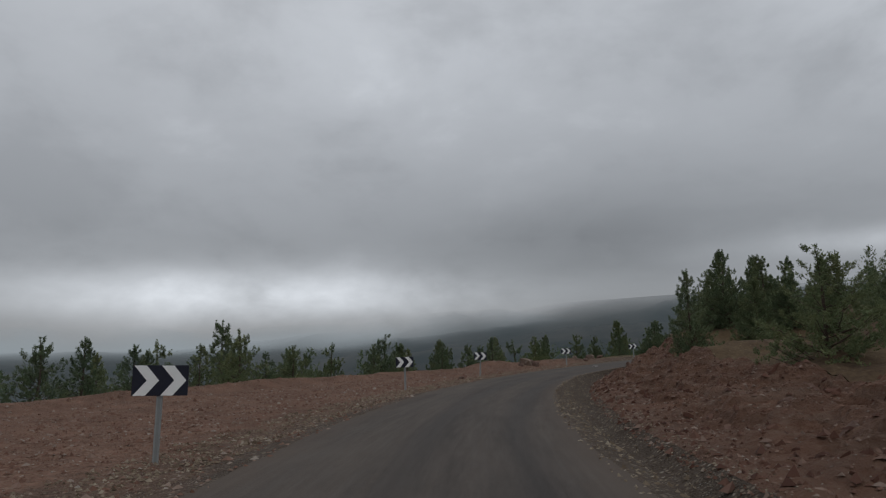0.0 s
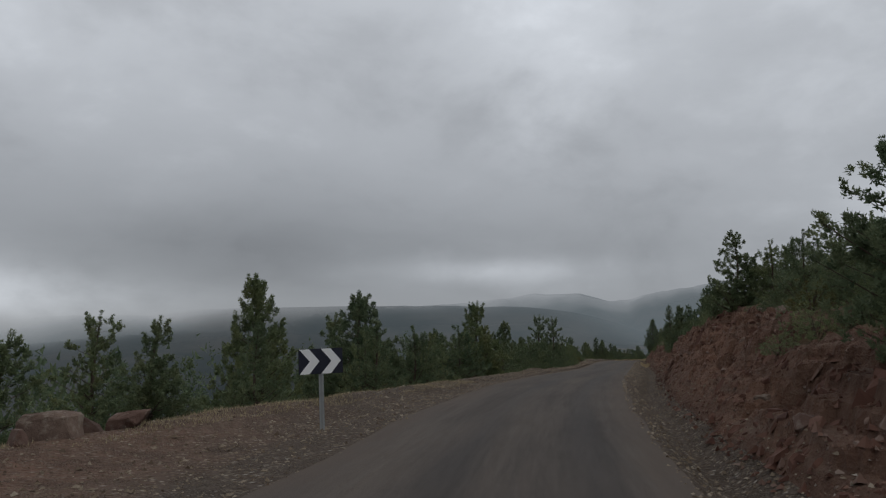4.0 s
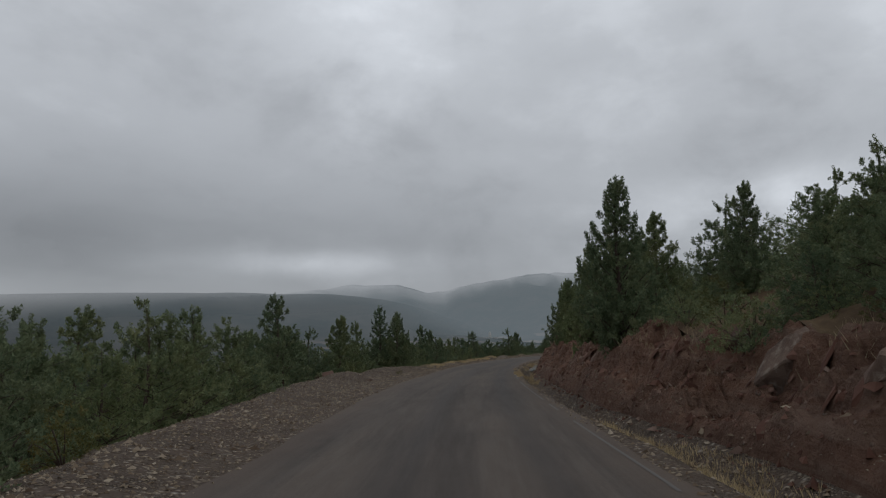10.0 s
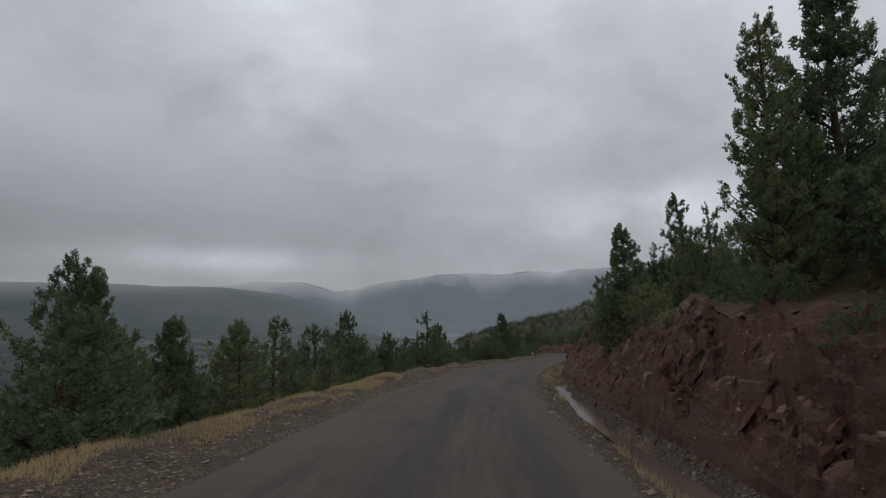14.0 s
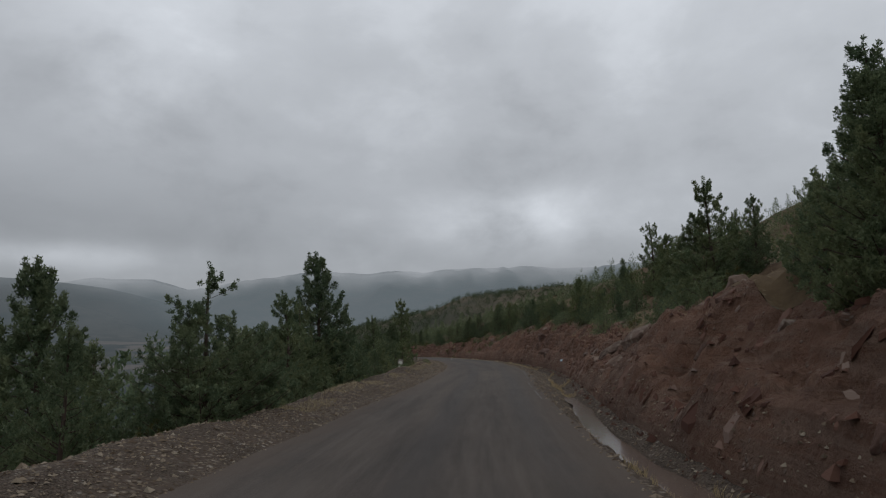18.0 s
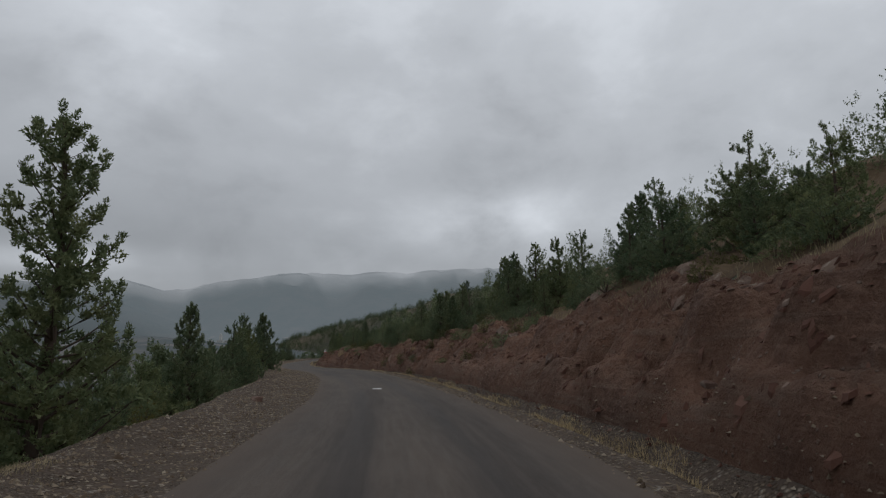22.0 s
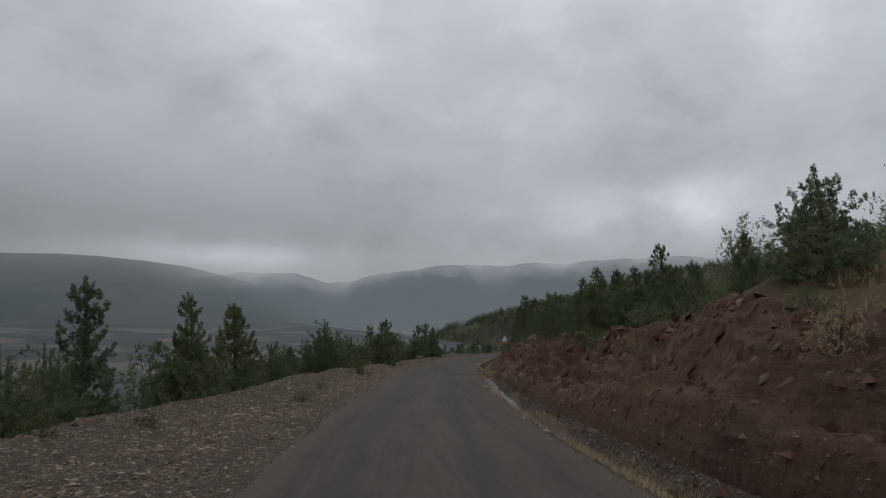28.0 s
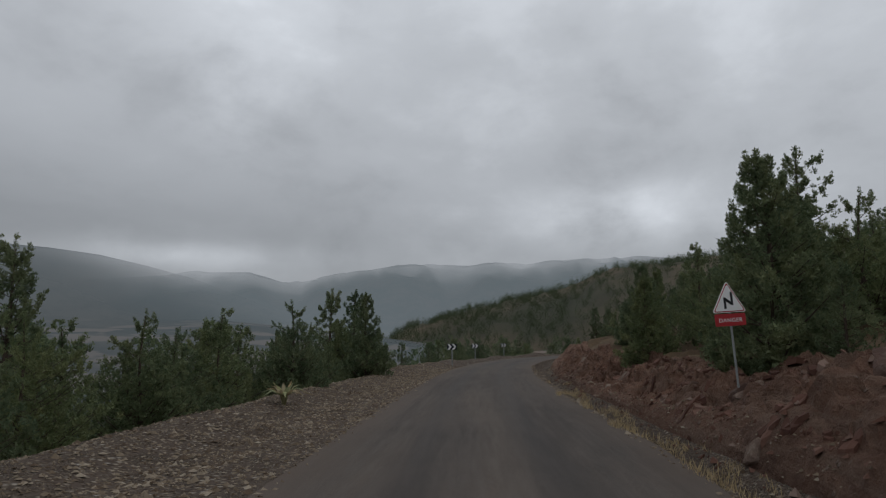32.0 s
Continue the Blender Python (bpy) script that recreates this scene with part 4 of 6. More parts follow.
# trees that stand out: kind, s, n, height
LEFT_TREES_A = [
    ("slim", 47.2, -32.9, 10.3), ("broad", 55.7, -29.3, 7.4), ("twin", 61.0, -26.3, 5.0), ("cone", 64.5, -37.6, 6.5), ("twin", 66.0, -19.8, 4.9), ("broad", 71.0, -24.3, 5.0),
    ("cone", 73.4, -22.9, 6.6), ("twin", 74.8, -10.9, 3.9), ("airy", 76.1, -13.8, 5.3), ("twin", 79.5, -20.6, 8.2), ("cone", 79.6, -10.9, 6.3), ("twin", 86.9, -10.2, 6.3),
    ("twin", 87.9, -10.7, 6.7), ("twin", 92.5, -13.3, 7.4), ("twin", 95.4, -6.4, 5.1), ("slim", 100.5, -7.7, 6.0), ("cone", 104.0, -11.5, 6.2), ("cone", 113.0, -8.2, 6.0),
    ("bushy", 114.0, -7.1, 3.2), ("cone", 119.5, -8.0, 4.9), ("bushy", 123.0, -6.7, 3.4), ("airy", 125.1, -6.7, 6.7), ("airy", 126.9, -6.1, 6.2), ("cone", 145.0, -7.8, 4.0),
]
LEFT_TREES_B = [
    ("twin", 163.0, -15.0, 7.4), ("twin", 176.6, -10.4, 5.8), ("broad", 179.0, -10.7, 5.9), ("cone", 184.4, -8.7, 4.4), ("slim", 192.2, -8.4, 5.7), ("twin", 192.1, -7.3, 4.4), ("cone", 194.3, -7.4, 5.0), ("twin", 189.3, -9.2, 4.7), ("broad", 197.5, -9.4, 4.2),
    ("cone", 211.3, -8.3, 4.6), ("twin", 212.2, -9.9, 6.0), ("twin", 233.4, -9.1, 5.3), ("broad", 236.5, -10.2, 5.8), ("broad", 252.3, -8.6, 6.1), ("slim", 260.5, -10.2, 4.4),
    ("slim", 262.5, -7.3, 3.4), ("twin", 266.1, -11.6, 5.2), ("broad", 267.9, -6.2, 4.0), ("cone", 271.5, -13.1, 8.2), ("twin", 276.0, -7.2, 4.6), ("broad", 280.5, -7.9, 4.8),
    ("cone", 282.5, -7.8, 7.1), ("cone", 309.5, -12.1, 6.0), ("twin", 310.9, -9.0, 6.2), ("cone", 320.0, -7.6, 5.4), ("slim", 323.9, -7.1, 7.7), ("cone", 340.8, -7.7, 5.0),
]
LEFT_TREES_C = [
    ("broad", 351.7, -6.9, 4.4), ("twin", 358.7, -7.0, 4.1), ("twin", 354.1, -7.0, 4.2), ("cone", 362.9, -6.7, 4.3), ("slim", 364.3, -7.1, 5.6), ("cone", 369.4, -5.5, 5.1), ("twin", 382.5, -5.6, 4.8), ("twin", 410.6, -7.5, 3.8),
    ("slim", 412.5, -12.1, 6.9), ("cone", 421.4, -9.6, 5.3), ("bushy", 429.8, -7.0, 3.6), ("twin", 444.9, -5.5, 3.7), ("twin", 447.2, -6.1, 4.1), ("broad", 458.2, -7.2, 2.9),
    ("slim", 456.7, -9.4, 5.5), ("broad", 465.7, -6.3, 3.3), ("cone", 470.0, -10.3, 4.8), ("cone", 474.5, -5.4, 4.0), ("twin", 478.2, -8.2, 5.9), ("slim", 482.5, -7.6, 6.0),
]
RIGHT_TREES_A = [
    ("broad", 30.0, 15.0, 3.4), ("cone", 33.0, 13.0, 3.6), ("cone", 36.0, 10.5, 3.6), ("twin", 39.0, 12.5, 3.8), ("broad", 43.0, 9.5, 4.4), ("twin", 46.0, 11.0, 4.6),
    ("cone", 49.0, 10.9, 4.6), ("cone", 49.5, 9.0, 5.2), ("broad", 51.6, 7.8, 4.6), ("cone", 53.5, 12.9, 3.6), ("cone", 61.2, 6.1, 5.1), ("twin", 63.0, 6.6, 4.6),
    ("twin", 69.0, 8.6, 6.2), ("broad", 67.5, 6.2, 4.4), ("broad", 152.5, 5.8, 2.6), ("broad", 159.6, 9.1, 3.3), ("broad", 164.6, 10.8, 3.2), ("cone", 163.8, 7.9, 3.3), ("broad", 154.8, 6.9, 2.9), ("twin", 87.4, 6.3, 3.6), ("broad", 112.0, 7.8, 2.8), ("slim", 113.0, 8.0, 3.2), ("cone", 114.0, 7.6, 4.0), ("cone", 118.7, 5.9, 4.2),
    ("slim", 120.0, 6.8, 4.0), ("twin", 130.5, 9.6, 3.5), ("slim", 131.9, 5.7, 4.3), ("broad", 134.0, 10.0, 3.7), ("cone", 137.0, 11.0, 3.9), ("twin", 145.0, 9.2, 3.5),
]
RIGHT_TREES_B = [
    ("cone", 164.3, 4.4, 5.1), ("slim", 170.9, 4.4, 4.4), ("cone", 169.0, 6.6, 4.2), ("twin", 170.4, 6.1, 4.0), ("slim", 172.8, 6.7, 3.8), ("broad", 171.0, 7.6, 2.8), ("broad", 171.2, 13.3, 2.6), ("broad", 173.4, 10.8, 4.7),
    ("cone", 175.5, 6.3, 4.5), ("twin", 177.6, 4.9, 4.0), ("cone", 182.6, 4.7, 3.9), ("twin", 187.1, 6.4, 4.9), ("twin", 186.2, 7.8, 4.8), ("cone", 189.6, 5.0, 4.2), ("cone", 193.4, 5.9, 4.2), ("cone", 179.0, 6.2, 3.2), ("twin", 195.0, 9.4, 4.2), ("cone", 195.9, 5.7, 4.1), ("cone", 201.0, 8.2, 3.7),
    ("cone", 202.5, 9.2, 3.7), ("twin", 202.8, 6.9, 4.2), ("broad", 204.5, 9.4, 3.9), ("broad", 206.0, 6.8, 3.5), ("twin", 206.5, 8.0, 4.7), ("broad", 208.0, 7.2, 4.0),
    ("slim", 209.4, 5.4, 5.4), ("cone", 210.8, 7.4, 6.0), ("cone", 220.6, 4.5, 4.3), ("broad", 222.0, 7.8, 3.7), ("twin", 224.0, 7.0, 4.5), ("airy", 258.5, 6.0, 5.0), ("slim", 257.6, 5.5, 4.0), ("cone", 259.8, 7.0, 4.2), ("slim", 255.7, 7.6, 3.7), ("twin", 252.2, 8.5, 4.7),
]
RIGHT_TREES_C = [
    ("slim", 260.2, 10.9, 2.7), ("cone", 262.9, 5.7, 3.5), ("slim", 267.5, 8.3, 5.0), ("twin", 270.5, 10.8, 4.9), ("twin", 273.3, 6.8, 3.9), ("cone", 296.7, 11.9, 4.3), ("airy", 300.6, 11.8, 5.7),
    ("slim", 301.5, 13.0, 4.0), ("twin", 305.5, 20.4, 3.9), ("cone", 308.8, 8.4, 4.1), ("cone", 319.5, 15.7, 3.7), ("broad", 327.3, 10.1, 3.4), ("twin", 327.4, 18.7, 3.9),
    ("cone", 333.5, 9.8, 3.0), ("airy", 335.3, 11.2, 4.3), ("airy", 341.4, 10.4, 4.4), ("twin", 344.1, 10.3, 4.0), ("cone", 346.6, 8.8, 3.5), ("slim", 349.5, 11.2, 3.9),
    ("slim", 350.2, 9.6, 3.8), ("cone", 357.7, 6.9, 3.5), ("slim", 351.5, 10.6, 3.9), ("cone", 356.0, 11.4, 4.2), ("cone", 358.5, 8.2, 2.7), ("broad", 362.5, 11.4, 3.0), ("slim", 364.5, 10.8, 4.0),
]
RIGHT_TREES_D = [
    ("slim", 365.8, 7.4, 3.7), ("slim", 366.0, 11.8, 4.0), ("slim", 369.0, 10.9, 4.0), ("twin", 376.2, 7.0, 3.3), ("cone", 391.5, 7.4, 3.0), ("broad", 402.0, 8.0, 1.8),
    ("slim", 415.6, 8.3, 2.2), ("cone", 420.2, 8.8, 2.9), ("twin", 424.9, 8.5, 2.6), ("broad", 421.5, 7.4, 2.5), ("broad", 418.0, 8.5, 2.5), ("twin", 416.3, 7.2, 2.6), ("twin", 416.1, 9.4, 3.2), ("broad", 419.2, 7.3, 2.5), ("broad", 413.6, 7.6, 2.3), ("twin", 422.6, 8.7, 3.2), ("broad", 411.5, 8.4, 2.2), ("broad", 427.0, 7.6, 2.5), ("twin", 428.8, 8.8, 3.0), ("broad", 432.2, 7.8, 2.7), ("cone", 418.5, 14.1, 3.0), ("twin", 431.0, 9.0, 2.0), ("broad", 433.0, 12.0, 2.7), ("broad", 436.0, 10.5, 2.8), ("broad", 438.3, 7.5, 3.1),
    ("cone", 439.0, 11.5, 2.5), ("twin", 442.0, 10.0, 3.0), ("cone", 445.1, 6.5, 2.4), ("slim", 450.2, 7.2, 4.7), ("cone", 446.0, 11.5, 3.5), ("slim", 448.4, 6.3, 4.9), ("cone", 449.0, 9.5, 3.2),
    ("bushy", 455.0, 9.5, 2.2), ("cone", 458.0, 5.9, 4.8), ("broad", 461.0, 9.8, 3.9), ("cone", 462.0, 8.4, 4.0), ("twin", 464.0, 9.2, 4.5), ("airy", 465.0, 10.0, 6.0),
]
RIGHT_TREES_E = [
    ("cone", 466.7, 5.6, 3.2), ("airy", 467.0, 9.3, 6.2), ("cone", 475.0, 7.3, 3.7), ("twin", 478.0, 8.5, 3.0), ("cone", 482.0, 9.5, 3.7),
]
MORE_TREES = [
    ("bushy", 136.0, -6.4, 2.9), ("bushy", 139.0, -6.3, 3.0), ("bushy", 142.0, -6.2, 3.0), ("bushy", 145.0, -6.9, 2.9), ("broad", 140.5, -8.5, 4.0), ("broad", 144.0, -9.0, 3.9),
    ("cone", 137.0, -8.2, 4.2), ("bushy", 107.5, -6.6, 3.4), ("bushy", 111.0, -6.3, 3.2), ("bushy", 117.5, -6.2, 3.2), ("bushy", 121.0, -6.0, 3.4), ("bushy", 131.5, -6.4, 3.0),
    ("bushy", 452.5, -8.6, 3.4), ("bushy", 455.5, -8.2, 3.2), ("bushy", 461.5, -8.0, 3.0), ("broad", 450.0, -9.6, 4.2), ("bushy", 468.5, -7.6, 3.0), ("broad", 472.5, -7.4, 3.4),
    ("bushy", 400.0, -9.4, 2.6), ("bushy", 403.5, -8.8, 2.4), ("bushy", 406.5, -9.6, 2.8), ("bushy", 414.5, -8.8, 2.6), ("bushy", 417.5, -9.2, 3.0), ("bushy", 424.5, -8.6, 2.8), ("broad", 427.0, -9.0, 3.2), ("bushy", 433.0, -8.2, 2.6), ("bushy", 436.5, -8.6, 2.8), ("bushy", 440.0, -8.0, 2.6), ("broad", 409.0, -10.6, 3.2), ("bushy", 396.5, -8.6, 2.4),
    ("bushy", 198.0, -8.4, 3.4), ("bushy", 202.0, -8.2, 3.4), ("broad", 205.5, -8.0, 3.8), ("bushy", 187.5, -9.0, 3.4), ("broad", 181.0, -9.6, 4.0), ("bushy", 172.5, -9.8, 3.4),
]
for group in (MORE_TREES, LEFT_TREES_A, LEFT_TREES_B, LEFT_TREES_C, RIGHT_TREES_A, RIGHT_TREES_B, RIGHT_TREES_C, RIGHT_TREES_D, RIGHT_TREES_E):
    for i, (kind, s, n, tall) in enumerate(group):
        plant(kind, s, n, tall, random.uniform(0.9, 1.15), random.uniform(0, 6.28))


def dead_tree(s, n, tall, lean):
    """A bare grey tree: trunk and boughs with no leaves."""
    root = new("dead_tree")
    part_mesh("trunk", KINDS["airy"][0], root)
    tagged(part_mesh("bough_frame", KINDS["airy"][1], root), kind="stuff")
    x, y, z = spot(s, n)
    root.matrix_basis = Matrix.LocRotScale((x, y, z - 0.1), Euler((0, lean, 1.0)), (tall * 1.6, tall * 1.6, tall))
    planted.append((s, n))
    tagged(root, "leafless grey dead tree above the bank", "tree")


dead_tree(357.5, 9.2, 3.0, 0.12)
dead_tree(437.6, 7.9, 2.9, -0.05)


def crowded(s, n, gap):
    return any((s - a) ** 2 + (n - b) ** 2 < gap * gap for a, b in planted)


def fill(count, s_range, depth, side, talls, kinds, gap):
    """Lesser trees among those that stand out."""
    made = 0
    for i in range(count * 3):
        s = s_range[0] + (s_range[1] - s_range[0]) * ((i % count) + random.random()) / count
        rim = left_width(s) + 1.3 if side < 0 else foot(s) + bank_wide(s) + 0.7
        n = side * (rim + depth * random.random() ** 1.6)
        if crowded(s, n, gap):
            continue
        tall = random.uniform(*talls)
        if side < 0:
            tall = max(tall - float(ground(s, n)), 2.0)
        kind = random.choice(kinds)
        if tall < 4.5 and kind != "slim":
            kind = "young_" + kind
        plant(kind, s, n, tall, random.uniform(0.9, 1.25), random.uniform(0, 6.28))
        made += 1
        if made >= count:
            return


fill(32, (24, 84), 20, -1, (1.8, 3.2), ("cone", "twin", "broad"), 2.0)
fill(56, (84, 170), 4, -1, (1.6, 3.0), ("cone", "broad", "broad", "twin"), 1.2)
fill(52, (170, 300), 4.5, -1, (1.5, 3.0), ("cone", "broad", "broad", "twin"), 1.3)
fill(36, (300, 394), 4.5, -1, (1.4, 2.8), ("cone", "broad", "broad", "twin"), 1.3)
fill(8, (394, 440), 4.5, -1, (0.2, 1.0), ("broad", "broad", "twin"), 1.5)
fill(40, (440, 545), 5, -1, (1.6, 2.8), ("cone", "broad", "broad", "twin"), 1.5)
fill(10, (20, 70), 16, 1, (2.8, 4.6), ("cone", "twin", "broad"), 1.8)
fill(120, (66, 232), 6, 1, (1.6, 2.9), ("cone", "broad", "twin", "broad"), 0.9)
fill(124, (232, 388), 6, 1, (1.5, 2.7), ("cone", "broad", "broad", "slim"), 0.9)
fill(36, (388, 450), 7, 1, (1.3, 2.3), ("cone", "broad", "broad", "slim"), 0.9)
fill(44, (446, 500), 9, 1, (1.7, 3.0), ("cone", "broad", "broad", "slim"), 1.0)
fill(20, (455, 545), 14, 1, (2.6, 4.2), ("cone", "twin", "broad"), 1.8)


def woods(name, count, s_range, rim, depth, talls, label, seed, tops=None, power=1.3):
    """The trees further off, past counting, as one object."""
    rng = np.random.default_rng(seed)
    source = []
    for k in ("cone", "broad", "twin", "slim"):
        me = KINDS[k][2]
        v = np.empty(len(me.vertices) * 3, np.float32)
        me.vertices.foreach_get("co", v)
        v = v.reshape(-1, 3, 3)
        pair = []
        for keep, grow in ((1700, 2.1), (620, 3.4)):
            pick = rng.permutation(len(v))[:keep]
            mid = v[pick].mean(1, keepdims=True)
            pair.append((mid + (v[pick] - mid) * grow).reshape(-1, 3))
        source.append(pair)
    out = []
    for _ in range(count):
        s = rng.uniform(*s_range)
        gone = depth * rng.uniform() ** power
        n = rim(s) + gone if depth > 0 else -rim(s) + gone
        tall = rng.uniform(*talls)
        if tops and abs(gone) < 24:
            open_view = tops[1] * (0.35 if 394 < s < 448 and abs(gone) < 12 else 1.0)
            tall = max(rng.uniform(min(tops[0], open_view * 0.6), open_view) - float(ground(s, n)), 1.8)
        a = rng.uniform(0, 6.28)
        v = source[rng.integers(4)][int(abs(gone) > 13)] * tall
        x, y, z = spot(s, n)
        c, d = math.cos(a), math.sin(a)
        out.append(np.stack([v[:, 0] * c - v[:, 1] * d + x, v[:, 0] * d + v[:, 1] * c + y, v[:, 2] + z - 0.1], 1))
    v = np.concatenate(out)
    tagged(new(name, mesh_of(name, v, np.arange(len(v)).reshape(-1, 3), LEAF)), label, "woods", kind="stuff")


hill_rim = lambda s: float(foot(s) + bank_wide(s)) + 7.0
woods("woods_left", 420, (84, 550), lambda s: float(left_width(s)) + 4.0, -60, (3.0, 5.5), "dark green conifer woods down the slope", 5, (1.2, 3.0))
woods("woods_far_left", 150, (-20, 90), lambda s: float(left_width(s)) + 6.0, -70, (4.5, 8), "dark green conifers beyond the bare flat", 7, (0.6, 2.2), 1.0)
woods("woods_right", 650, (48, 550), hill_rim, 56, (2.6, 4.4), "dark green conifer woods up the hillside", 6)


# ---- wooded spur beyond the last bend ----
def spur_top(a):
    return np.interp(a, [-125, -92, -77, -70, -67, -63, -60, -57, -52, -46], [125, 118, 105, 97, 78, 62, 54, 42, 20, -40])


def spur_place(a, f):
    """A place on the spur by direction in degrees and by how far it goes up."""
    r = 215 + 215 * f
    z = -28 + (0.47 * spur_top(a) + 28) * np.sin(f * np.pi / 2) + 2.5 * fbm(a * 1.2, f * 9, 101, 3)
    w = np.radians(a)
    return 330 - np.sin(w) * r, 285 + np.cos(w) * r, z


def spur():
    aa, ff = np.meshgrid(np.linspace(-125, -46, 200), np.linspace(0, 1, 40), indexing="ij")
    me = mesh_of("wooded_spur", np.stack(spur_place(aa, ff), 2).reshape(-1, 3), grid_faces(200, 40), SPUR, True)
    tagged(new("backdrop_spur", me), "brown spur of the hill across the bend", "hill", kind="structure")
    rng = np.random.default_rng(107)
    count = 8600
    a, f = rng.uniform(-112, -47, count), rng.uniform(0.02, 1.0, count) ** 0.8
    keep = (fbm(a * 0.9, f * 7, 109, 3) > -0.22 + 0.30 * f * (a < -66)) | (rng.uniform(0, 1, count) < 0.2)
    a, f = a[keep], f[keep]
    x, y, z = spur_place(a, f)
    tall = rng.uniform(2.8, 6.0, len(a))
    me = KINDS["broad"][2]
    v = np.empty(len(me.vertices) * 3, np.float32)
    me.vertices.foreach_get("co", v)
    v = v.reshape(-1, 3, 3)[rng.permutation(len(v) // 9)[:70]]
    mid = v.mean(1, keepdims=True)
    shape = (mid + (v - mid) * 6.5).reshape(-1, 3)
    w = rng.uniform(0, 6.28, len(a))
    sx_, sy_ = shape[:, 0][None] * np.cos(w)[:, None] - shape[:, 1][None] * np.sin(w)[:, None], shape[:, 0][None] * np.sin(w)[:, None] + shape[:, 1][None] * np.cos(w)[:, None]
    out = np.stack([x[:, None] + sx_ * tall[:, None], y[:, None] + sy_ * tall[:, None], z[:, None] + shape[:, 2][None] * tall[:, None] - 0.4], 2).reshape(-1, 3)
    tagged(new("woods_spur", mesh_of("woods_spur", out, np.arange(len(out)).reshape(-1, 3), FAR_LEAF)), "dark scattered trees on the far spur", "woods", kind="stuff")


# the spur's ground carries a weaker painted haze glow
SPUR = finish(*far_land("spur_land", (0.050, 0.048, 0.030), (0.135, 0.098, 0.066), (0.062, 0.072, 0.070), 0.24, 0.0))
FAR_LEAF = leaf_stuff("far_leaf", (0.040, 0.062, 0.034), (0.080, 0.105, 0.058), (0.10, 0.11, 0.06))
spur()


# ---- road signs ----
def toward(s, turn_by=0.0):
    """The turn about z of a sign whose front looks back along the road at s."""
    return float(np.degrees(np.interp(s, S, turn))) + turn_by


def chevron_sign():
    root = new("chevron_sign")
    bm = box(bmesh.new(), -0.045, 0.045, 0.0, 0.05, -0.3, 1.4, 0.006)
    part("post", bm, STEEL, root, "galvanised steel channel post")
    bm = box(bmesh.new(), -0.02, 0.02, -0.004, -0.001, -0.2, 1.05)
    part("post_groove", bm, BACKSIDE, root)
    board = part("board", box(bmesh.new(), -0.41, 0.41, -0.035, -0.006, 1.03, 1.5, 0.008), NAVY, root, "dark navy board")
    for k in (-0.39, 0.01):
        arrow = [(k, 1.50), (k + 0.18, 1.50), (k + 0.37, 1.265), (k + 0.18, 1.03), (k, 1.03), (k + 0.19, 1.265)]
        part("chevron", prism([(x, z * 0.985 + 0.019) for x, z in arrow], -0.040, -0.0352), WHITE, board, "white reflective chevron")
    for x in (-0.09, 0.09):
        bolt = bmesh.new()
        bmesh.ops.create_cone(bolt, cap_ends=True, segments=8, radius1=0.012, radius2=0.010, depth=0.012, matrix=Matrix.Translation((x, -0.005, 1.2)) @ Matrix.Rotation(math.pi / 2, 4, "X"))
        part("bolt", bolt, STEEL, root)
    return tagged(root, "black and white chevron board on a steel post", "road sign", "chevron signs")


first = chevron_sign()
CHEVRONS = [(10.3, -4.82, 14), (30, -5.4, 6), (42, -5.4, 4), (57.5, -4.9, 8), (70, -3.9, 10)]
for i, (s, n, by) in enumerate(CHEVRONS):
    m = Matrix.Translation(spot(s, n)) @ Matrix.Rotation(radians(toward(s - 14, by)), 4, "Z") @ Matrix.Rotation(radians((1.5, -1, 2, 0, -3)[i]), 4, "Y")
    if i == 0:
        first.matrix_basis = m
    else:
        copy_thing(first, m)
for x, y, by in ((351.9, 301.5, -66), (364.4, 307.8, -72), (376.0, 311.9, -80)):
    copy_thing(first, Matrix.Translation((x, y, -1.05)) @ Matrix.Rotation(radians(by), 4, "Z") @ Matrix.Scale(0.62, 4))


def rounded(points, r, steps=4):
    out = []
    k = len(points)
    for i in range(k):
        p, a, b = Vector(points[i]), Vector(points[i - 1]), Vector(points[(i + 1) % k])
        u, w = p + (a - p).normalized() * r, p + (b - p).normalized() * r
        for j in range(steps + 1):
            q = j / steps
            out.append(tuple(u * (1 - q) ** 2 + p * 2 * q * (1 - q) + w * q * q))
    return out


